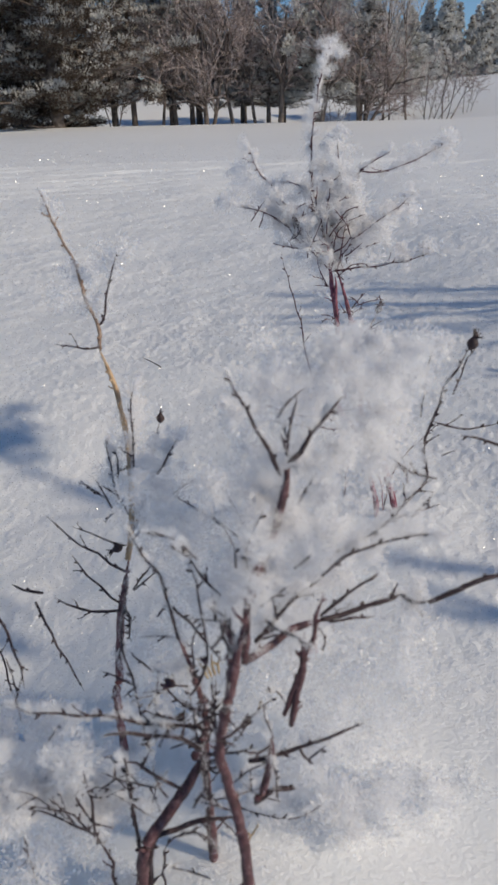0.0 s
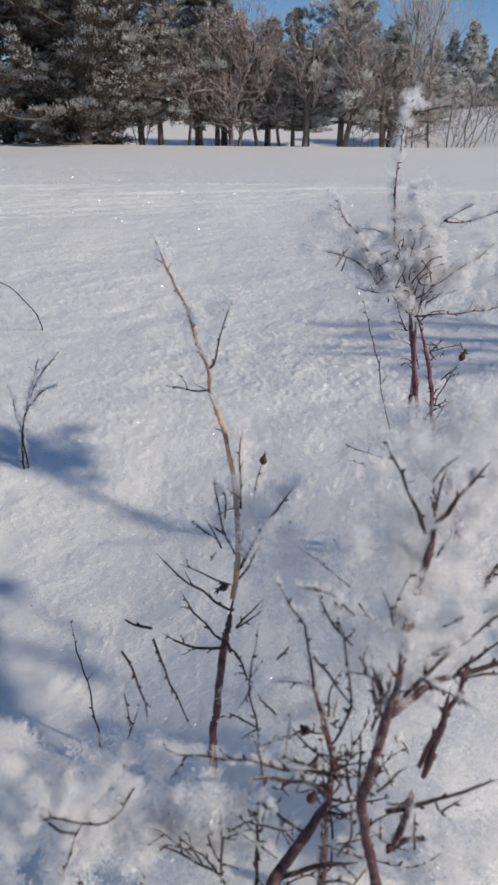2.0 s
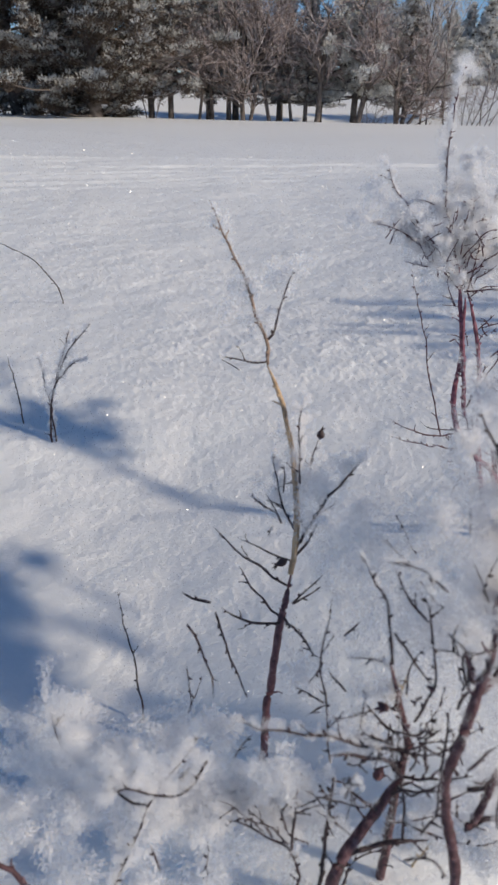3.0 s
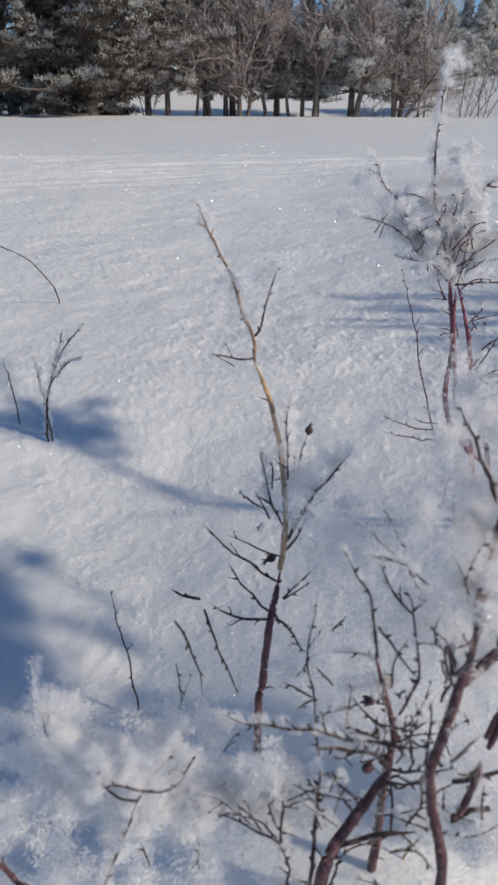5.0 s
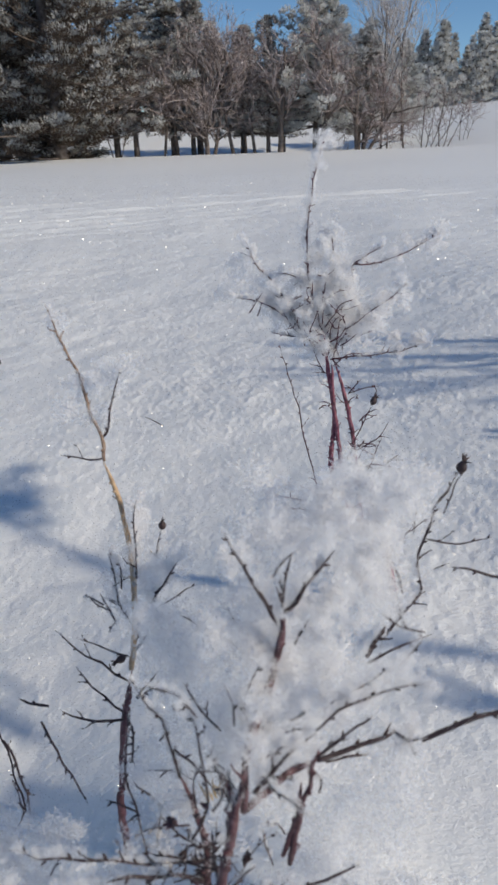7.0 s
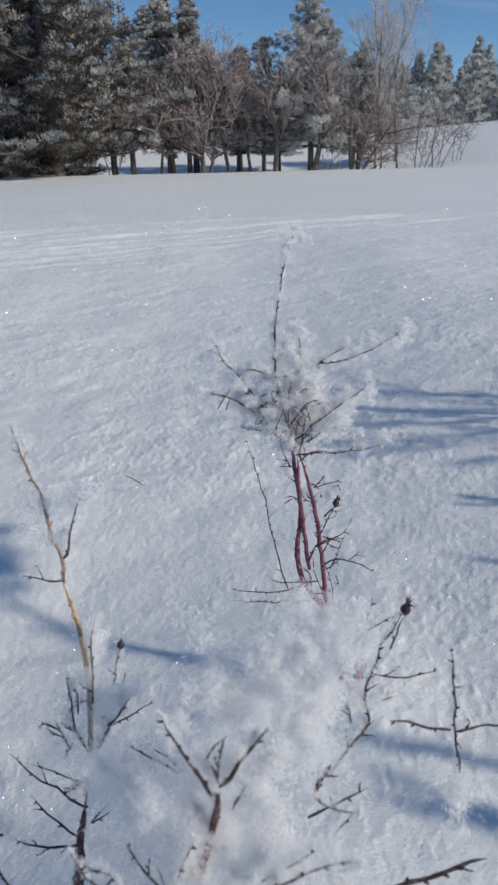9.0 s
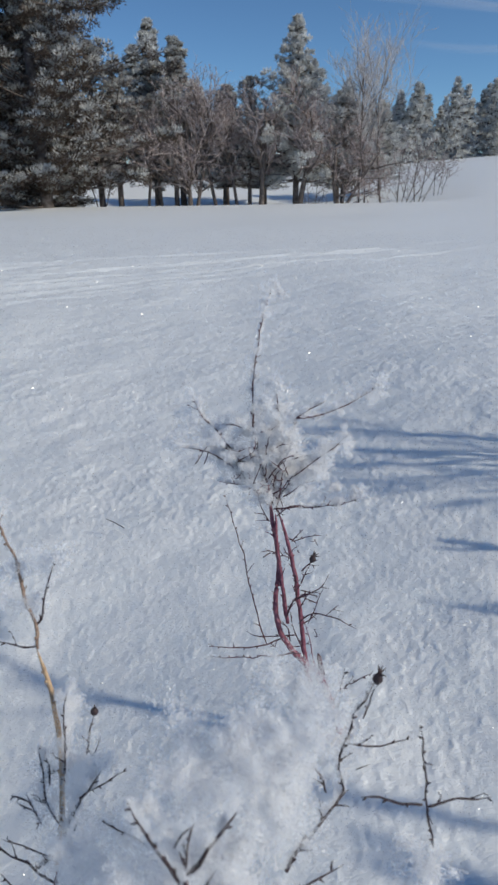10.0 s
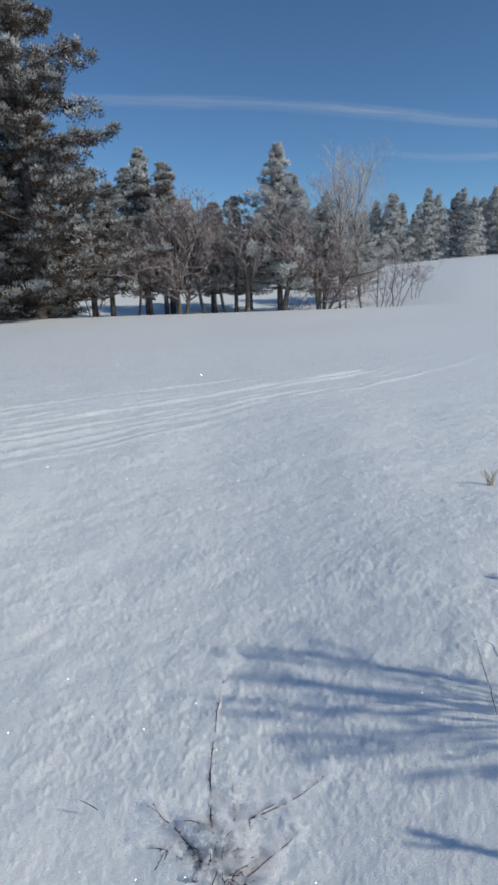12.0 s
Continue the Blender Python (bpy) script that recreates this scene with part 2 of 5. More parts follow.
def sideways(line):
    d = np.gradient(line, axis=0)
    d /= np.linalg.norm(d, axis=1)[:, None] + 1e-9
    ref = np.where(np.abs(d[:, 2:3]) > 0.9, np.array([[1.0, 0, 0]]), np.array([[0, 0, 1.0]]))
    a = np.cross(d, ref)
    a /= np.linalg.norm(a, axis=1)[:, None] + 1e-9
    return d, a, np.cross(d, a)


def tube(line, radii, sides):
    """Verts and faces of a round, closed tube along a line."""
    _, a, b = sideways(line)
    w = np.linspace(0, 2 * math.pi, sides, endpoint=False)
    ring = a[:, None] * np.cos(w)[None, :, None] + b[:, None] * np.sin(w)[None, :, None]
    verts = (line[:, None] + ring * np.asarray(radii)[:, None, None]).reshape(-1, 3)
    faces = []
    for i in range(len(line) - 1):
        for j in range(sides):
            k = (j + 1) % sides
            faces.append((i * sides + j, i * sides + k, (i + 1) * sides + k, (i + 1) * sides + j))
    faces.append(tuple(range(sides))[::-1])
    faces.append(tuple((len(line) - 1) * sides + j for j in range(sides)))
    return verts, faces


def joined(pieces):
    verts, faces, n = [], [], 0
    for v, f in pieces:
        verts.append(v)
        faces += [tuple(i + n for i in g) for g in f]
        n += len(v)
    return np.vstack(verts), faces


def blades(start, way, length, width, seed, facing=0.0):
    """Thin pointed leaves, one triangle each: arrays of starts and ways."""
    r = np.random.default_rng(seed)
    n = len(start)
    way = way / (np.linalg.norm(way, axis=1)[:, None] + 1e-9)
    side = np.cross(way, r.normal(size=(n, 3)) + np.array(sun_way) * facing)
    side /= np.linalg.norm(side, axis=1)[:, None] + 1e-9
    length, width = np.broadcast_to(length, n)[:, None], np.broadcast_to(width, n)[:, None]
    verts = np.stack([start + side * width, start + way * length, start - side * width], 1).reshape(-1, 3)
    return verts, np.arange(3 * n).reshape(n, 3)


def crystals(start, way, length, width, seed):
    """Fine ice needles, one small triangle each."""
    r = np.random.default_rng(seed)
    n = len(start)
    way = way / (np.linalg.norm(way, axis=1)[:, None] + 1e-9)
    side = np.cross(way, r.normal(size=(n, 3)) * 0.5 + np.array(sun_way) * 1.1)
    side /= np.linalg.norm(side, axis=1)[:, None] + 1e-9
    length, width = np.broadcast_to(length, n)[:, None], np.broadcast_to(width, n)[:, None]
    verts = np.stack([start + side * width, start + way * length, start - side * width], 1).reshape(-1, 3)
    return verts, np.arange(3 * n).reshape(n, 3)


# ---- the snow field, one sheet to the horizon ----
def snow_field():
    fine = np.radians(np.concatenate([np.arange(-38, -29, 0.5), np.arange(-29, 30, 0.13), np.arange(30, 38, 0.5)]))
    rest = np.radians(np.arange(38, 322, 3.0))
    az = np.concatenate([fine, rest])
    rad = [0.005]
    while rad[-1] < 1500:
        r = rad[-1]
        rad.append(r * (1.25 if r < 0.2 else 1.03 if r < 0.35 else 1.008 if r < 0.6 else 1.005 if r < 4.6 else 1.006 if r < 12 else 1.016 if r < 70 else 1.07))
    rad = np.array(rad)
    x, y = rad[:, None] * np.sin(az)[None], rad[:, None] * np.cos(az)[None]
    z = ground_z(x, y)
    verts = np.stack([x, y, z], -1).reshape(-1, 3)
    n, m = len(rad), len(az)
    i, j = np.meshgrid(np.arange(n - 1), np.arange(m), indexing="ij")
    k = (j + 1) % m
    faces = np.stack([i * m + j, i * m + k, (i + 1) * m + k, (i + 1) * m + j], -1).reshape(-1, 4)[:, ::-1]
    ob = new("snow_ground", mesh_of("snow_ground", verts, faces, SNOW, True))
    return tagged(ob, "wind-crusted snow field with small lumps and wind ridges, in sun", "snow", kind="structure")


snow_field()


def snow_crystals():
    """Loose ice plates on the crust, which flash where they face the sun."""
    n = 62000
    r = 0.55 * (18 / 0.55) ** rng.random(n)
    a = np.radians(rng.uniform(-30, 32, n))
    x, y = r * np.sin(a), r * np.cos(a)
    z = ground_z(x, y) + 0.0012
    size = rng.uniform(0.0005, 0.0015, n) * np.clip(r, 0.7, 9) ** 0.85
    c = np.stack([x, y, z], -1)
    u = rng.normal(size=(n, 3)) * (1, 1, 0.8)
    u /= np.linalg.norm(u, axis=1)[:, None]
    v = np.cross(u, rng.normal(size=(n, 3)))
    v /= np.linalg.norm(v, axis=1)[:, None]
    w = np.linspace(0, 2 * math.pi, 3, endpoint=False)
    verts = c[:, None] + size[:, None, None] * (u[:, None] * np.cos(w)[None, :, None] + v[:, None] * np.sin(w)[None, :, None])
    faces = np.arange(3 * n).reshape(n, 3)
    ob = new("snow_crystals", mesh_of("snow_crystals", verts.reshape(-1, 3), faces, GLINT))
    tagged(ob, "glittering loose ice crystals lying on the snow crust", "ice crystals", kind="stuff")


snow_crystals()


# ---- high cloud ----
def cirrus(at, length, width, turn):
    nx, ny = 24, 6
    v = [((i / nx - 0.5) * length, (j / ny - 0.5) * width, 12 * math.sin(i * 0.7)) for i in range(nx + 1) for j in range(ny + 1)]
    f = [(i * (ny + 1) + j, (i + 1) * (ny + 1) + j, (i + 1) * (ny + 1) + j + 1, i * (ny + 1) + j + 1) for i in range(nx) for j in range(ny)]
    ob = new("cirrus_cloud", mesh_of("cirrus_cloud", v, f, CIRRUS))
    ob.matrix_world = pose(*at, 0, 0, turn)
    ob.visible_shadow = False
    tagged(ob, "thin white streak of high cirrus cloud in blue sky", "cloud", kind="structure")


cirrus((550, 3080, 700), 5600, 420, 16)
cirrus((2300, 4500, 700), 4200, 700, 15)


# ---- trees ----
def conifer_mesh(height, spread, seed, clear=0.06, rows=46, blunt=0.75, fill=1.0, leaf=1.0, puff=1.0, rimed=0.6, wild=0.0, bulge=0.06):
    """Trunk, green and rimed needle sprays of one pine, about its foot."""
    r = np.random.default_rng(seed)
    lean = r.normal(size=2) * 0.02 * height
    zs = np.linspace(0, height, 14)
    line = np.stack([lean[0] * (zs / height) ** 2, lean[1] * (zs / height) ** 2, zs], -1)
    wood = [tube(line, 0.018 * height * (1 - zs / height) ** 0.8 + 0.012, 8)]
    starts, ways, lens, white = [], [], [], []
    for k in range(rows):
        f = clear + (1 - clear) * (k / (rows - 1)) ** 0.95
        z0 = f * height
        reach = spread * ((1 - f) ** blunt) * (0.75 + 0.35 * r.random()) + 0.02 * spread
        reach *= 0.9 + bulge * (math.sin(k * 0.8 + seed) + 0.5 * math.sin(k * 0.31))
        if f < 0.2:
            reach *= 0.75 + 1.2 * f
        turn = r.random() * 6.28
        for b in range(int(4 + 2 * r.random())):
            az = turn + b * 6.28 / 5 + r.normal() * 0.25
            L = reach * r.uniform(0.55, 1.15)
            d = np.array([math.cos(az), math.sin(az), 0.0])
            droop = r.uniform(-0.25, 0.10) + wild * r.uniform(-0.25, 0.5)
            t = np.linspace(0, 1, 7)[:, None]
            br = np.array([line[-1][0] * f ** 2, line[-1][1] * f ** 2, z0]) + d * L * t + np.array([0, 0, 1.0]) * (droop * L * t + 0.22 * L * t ** 3)
            wood.append(tube(br, 0.035 * (1 - t[:, 0]) * (0.4 + L * 0.3) + 0.008, 4))
            m = max(3, int((2.6 + 4.4 * L) * fill / max(1.0, 0.75 * puff)))
            for i in range(m):                                         # puffs of needles along the outer branch, rime on top of them
                u = 1 - 0.85 * r.random() ** 1.4
                size = r.uniform(0.16, 0.30) * puff * (0.35 + 0.65 * min(1.0, L / (0.5 * spread)))
                off = r.normal(size=3) * np.array([0.16, 0.16, 0.06]) * (0.3 + L * 0.35)
                c = br[0] + (br[-1] - br[0]) * u + np.array([0, 0, 0.12 * L * (u ** 3 - u)]) + off
                q = int(80 * fill * max(1.0, 0.55 * puff))
                dirs = r.normal(size=(q, 3)) + d * 0.5 + np.array([0, 0, 0.55])
                dirs /= np.linalg.norm(dirs, axis=1)[:, None]
                starts.append(c + dirs * size * r.uniform(0.1, 0.7, (q, 1)) * np.array([1, 1, 0.7]))
                ways.append(dirs + r.normal(size=(q, 3)) * 0.25)
                lens.append(r.uniform(0.07, 0.15, q) * leaf)
                white.append(dirs[:, 2] + r.normal(size=q) * 0.35 + (r.random() - 0.5) * 0.9 > 0.95 - rimed)
    s, w, l, h = np.vstack(starts), np.vstack(ways), np.concatenate(lens), np.concatenate(white)
    return joined(wood), blades(s[~h], w[~h], l[~h], 0.021 * leaf, seed), blades(s[h] + (0, 0, 0.03), w[h] + (0, 0, 0.3), l[h], 0.024 * leaf, seed + 1, 1.5)


def conifer(at, label, *shape, white=None, leaves=None, **more):
    wood, green, rime = conifer_mesh(*shape, **more)
    ob = thing("pine_tree", (0, 0, 0), label, "tree", "trees at the field's edge")
    part("trunk", *wood, TREE_BARK, ob, smooth=True)
    crown = part("crown", *green, leaves or NEEDLE, ob)
    part("rime", *rime, white or RIME, crown, "white hoarfrost on the needles")
    ob.matrix_basis = pose(at[0], at[1], float(ground_z(at[0], at[1])) - 0.1)
    return ob


def again(ob, x, y, size, turn, label="", wide=1.0):
    """Another tree of the same kind, of its own size and turn."""
    c = copy_thing(ob, pose(x, y, float(ground_z(x, y)) - 0.1, 0, 0, turn) @ Matrix.Diagonal((size * wide, size * wide, size * (0.94 + 0.12 * rng.random()), 1)))
    return tagged(c, label)


big = conifer((-7.7, 30.6), "tall dense dark green pine with rimed branch tips", 15.5, 5.1, 11, clear=0.01, rows=40, blunt=0.45, fill=1.1, puff=2.4, leaf=1.22, rimed=0.46, wild=1.0, bulge=0.2, white=GREY_RIME, leaves=DARK_NEEDLE)
again(big, -11.6, 32.0, 0.95, 70, "wide dark pine with white rime, at the field's edge")
again(big, -9.6, 35.5, 0.85, 200, "dark pine with white rime, behind the tall one")
spire = conifer((3.82, 34.3), "young pine, its cone white with hoarfrost", 8.55, 4.3, 12, clear=0.2, rows=34, blunt=0.9, fill=0.9, puff=1.7, leaf=1.2, rimed=1.85, wild=0.6)
slim = conifer((-3.25, 36.0), "slender pine with a rimed top", 8.8, 2.7, 19, clear=0.2, rows=28, blunt=0.8, fill=0.9, puff=1.8, leaf=1.25, rimed=1.0, wild=0.7)
again(slim, -1.95, 36.8, 0.93, 120, "slender pine with a rimed crown", 1.25)
again(slim, 0.35, 40.0, 0.72, 200, "small pine among bare trees", 1.7)
again(slim, 2.7, 41.0, 0.56, 20, "small pine among bare trees", 1.3)
again(spire, 8.2, 60.0, 0.95, 80, "small rimed pine behind the bare trees")
again(slim, -6.2, 52.0, 0.95, 260, "small dark pine beside the tall ones", 1.4)
again(spire, 11.0, 61.0, 0.85, 300, "small rimed pine behind the bare trees")

sparse = conifer((-2.2, 35.0), "sparse pine with crooked grey rimed branches", 7.0, 2.5, 23, clear=0.24, rows=24, blunt=0.55, fill=0.42, puff=1.25, leaf=1.2, rimed=0.95, wild=1.8, bulge=0.25, white=GREY_RIME, leaves=BROWN_SPRAY)
for x, y, size, turn, wide in ((-4.9, 34.0, 0.96, 15, 1.15), (-6.0, 35.0, 1.05, 190, 1.2), (1.5, 34.2, 0.84, 40, 1.0), (-3.2, 34.6, 0.80, 90, 0.9), (6.2, 34.4, 0.72, 230, 1.2), (0.3, 36.0, 0.86, 300, 0.9)):
    again(sparse, x, y, size, turn, "sparse pine with crooked grey rimed branches", wide)
for x, y, size, turn in ((6.6, 38.2, 0.66, 15), (9.6, 41.0, 0.6, 120)):
    again(spire, x, y, size, turn, "low rimed pine among bare trees", 1.1)


def far_wood():
    """The wood on the slope behind, past counting."""
    _, green, rime = conifer_mesh(7.5, 3.0, 31, clear=0.03, rows=15, blunt=0.9, fill=0.19, leaf=2.9, puff=2.1, rimed=1.5, wild=0.6)
    r = np.random.default_rng(5)
    put = []
    for i in range(24):
        y = r.uniform(62, 95)
        put.append((r.uniform(-0.55, 0.16) * y, y, r.uniform(0.75, 1.15)))
    for i in range(95):
        y = r.uniform(66, 88)
        put.append((y * r.uniform(0.17, 0.62), y, r.uniform(0.62, 0.95)))
    for i in range(22):
        y = r.uniform(61, 70)
        put.append((y * r.uniform(-0.5, 0.10), y, r.uniform(0.6, 0.95)))
    for name, (v, f), mat, label in (("far_pines", green, NEEDLE, "distant pine wood on a snowy slope"), ("far_rime", rime, RIME, "hoarfrost on the distant pine wood")):
        allv = []
        for x, y, s in put:
            a = x * 7.1
            rot = np.array([[math.cos(a), -math.sin(a), 0], [math.sin(a), math.cos(a), 0], [0, 0, 1]])
            allv.append(v @ rot.T * s + (x, y, float(ground_z(x, y)) - 0.2))
        allf = np.arange(3 * len(f) * len(put)).reshape(-1, 3)
        ob = new(name, mesh_of(name, np.vstack(allv), allf, mat))
        tagged(ob, label, "wood", kind="stuff")


far_wood()


def bare_tree(at, height, lean, seed, label, stems=1, spread=0.5, trunk_r=0.12, clear=0.40, name="bare_tree", levels=4, twig=None, fine=0.009, kids=(12, 7, 5, 3)):
    r = np.random.default_rng(seed)
    thick, thin, slips = [], [], []

    def grow(p, d, length, rad, depth):
        n = (7, 5, 4, 3, 2)[depth]
        pts, q = [p.copy()], p.copy()
        for _ in range(n):
            d = d + r.normal(size=3) * (0.05 if depth == 0 else 0.13) + np.array([0, 0, 0.05])
            d /= np.linalg.norm(d)
            q = q + d * length / n
            pts.append(q.copy())
        pts = np.array(pts)
        if depth >= 3 and depth == levels:
            slips.append((pts[0], pts[-1] - pts[0], length, max(rad, fine)))
            return
        rr = np.linspace(rad, rad * 0.5, n + 1)
        (thick[-1] if depth < 2 else thin).append(tube(pts, rr, 7 if depth == 0 else 4 if depth < 3 else 3))
        if depth == levels:
            return
        for k in range(kids[depth]):
            u = r.uniform(clear if depth == 0 else 0.2, 1.0) if k else 1.0
            i = min(n - 1, int(u * n))
            s = pts[i] + (pts[i + 1] - pts[i]) * (u * n - i)
            side = r.normal(size=3)
            side -= d * (side @ d)
            side /= np.linalg.norm(side)
            e = d * r.uniform(0.5, 1.0) + side * r.uniform(0.5, 1.1) * (spread / 0.5)
            e[2] += 0.14
            e /= np.linalg.norm(e)
            grow(s, e, length * r.uniform(0.38, 0.62) * (1 - 0.25 * u * (depth == 0)), max(fine, rad * r.uniform(0.32, 0.52)), depth + 1)

    ob = thing(name, (0, 0, 0), label, "tree" if height > 2.5 else "bush", "trees at the field's edge")
    for s in range(stems):
        thick.append([])
        d = np.array([lean + (s - (stems - 1) / 2) * 0.28, r.normal() * 0.1, 1.0])
        d /= np.linalg.norm(d)
        grow(np.array([(s - (stems - 1) / 2) * 0.16, 0, 0.0]), d, height * 0.67, trunk_r * (1 if s == 0 else 0.75), 0)
    for stem in thick:
        part("trunk", *joined(stem), TREE_BARK, ob, smooth=True)
    v, f = blades(np.array([q[0] for q in slips]), np.array([q[1] for q in slips]), np.array([q[2] for q in slips]), np.array([q[3] for q in slips]) * 1.2, seed, 0.8)
    part("crown", *joined(thin + [(v, f.tolist())]), twig or TREE_TWIG, ob, "fine grey-brown twigs with some rime")
    ob.matrix_basis = pose(at[0], at[1], float(ground_z(at[0], at[1])) - 0.1)
    return ob


bare_tree((-3.5, 33.2), 5.2, 0.02, 1, "bare young tree with a thin straight trunk", trunk_r=0.08)
bare_tree((-1.25, 33.0), 6.5, 0.02, 2, "broad bare tree with pale crooked branches", stems=2, trunk_r=0.13, spread=0.62, clear=0.2, fine=0.011, kids=(17, 6, 4, 3))
bare_tree((-0.1, 33.2), 6.2, -0.05, 3, "bare tree with a grey trunk", trunk_r=0.10)
bare_tree((0.9, 33.6), 5.0, -0.08, 4, "bare tree with a slightly leaning trunk", trunk_r=0.09)
bare_tree((2.0, 33.0), 5.6, 0.07, 5, "bare tree with a stout trunk", trunk_r=0.15)
bare_tree((3.8, 33.0), 6.0, 0.16, 7, "bare dark-trunked tree that leans", trunk_r=0.15)
bare_tree((5.8, 33.0), 4.8, 0.30, 8, "crooked low bare tree with spreading limbs", stems=3, trunk_r=0.11, spread=0.8, clear=0.1)
bare_tree((6.9, 33.6), 7.8, -0.02, 10, "tall thin birch with a frosted crown", trunk_r=0.06, spread=0.30, twig=BIRCH_TWIG, fine=0.006)
bare_tree((8.0, 33.4), 7.6, 0.0, 13, "tall thin birch with a frosted crown", trunk_r=0.055, spread=0.28, twig=BIRCH_TWIG, fine=0.006)
bare_tree((7.4, 34.6), 7.5, 0.02, 33, "tall thin birch with a frosted crown", trunk_r=0.05, spread=0.30, twig=BIRCH_TWIG, fine=0.006)
bare_tree((9.7, 33.0), 3.4, 0.25, 14, "spreading bare bush in the snow", stems=3, trunk_r=0.03, spread=0.8, clear=0.1, name="bare_bush", levels=3, fine=0.008, kids=(7, 4, 3, 2))
bare_tree((4.7, 33.4), 2.2, 0.0, 15, "low bare bush between the trunks", stems=3, trunk_r=0.02, spread=0.8, clear=0.1, name="bare_bush", levels=3, fine=0.008, kids=(7, 4, 3, 2))
bare_tree((11.6, 36.0), 2.4, 0.1, 16, "low bare bush on the slope", stems=3, trunk_r=0.02, spread=0.8, clear=0.1, name="bare_bush", levels=3, fine=0.008, kids=(7, 4, 3, 2))
bare_tree((-5.4, 31.2), 3.2, 0.1, 17, "bare pale bush before the pine", stems=3, trunk_r=0.03, spread=0.6, clear=0.1, name="bare_bush", levels=3, fine=0.008, kids=(7, 4, 3, 2))

bare_tree((-2.9, 34.2), 5.4, -0.12, 21, "bare brown tree with a wide frosted crown", trunk_r=0.10, spread=0.7)
bare_tree((9.0, 33.2), 3.0, 0.35, 27, "bare bush with long arching stems", stems=4, trunk_r=0.03, spread=0.7, clear=0.1, name="bare_bush", levels=3, fine=0.008, kids=(7, 4, 3, 2))


# ---- shrubs in the snow ----
WIND = np.array([-0.12, 0.9, 0.25])
PLUME = (0, 0.004, 0.010, 0.019, 0.030, 0.044)
THICK = (0, 60, 260, 620, 950, 1300)
count = [0]


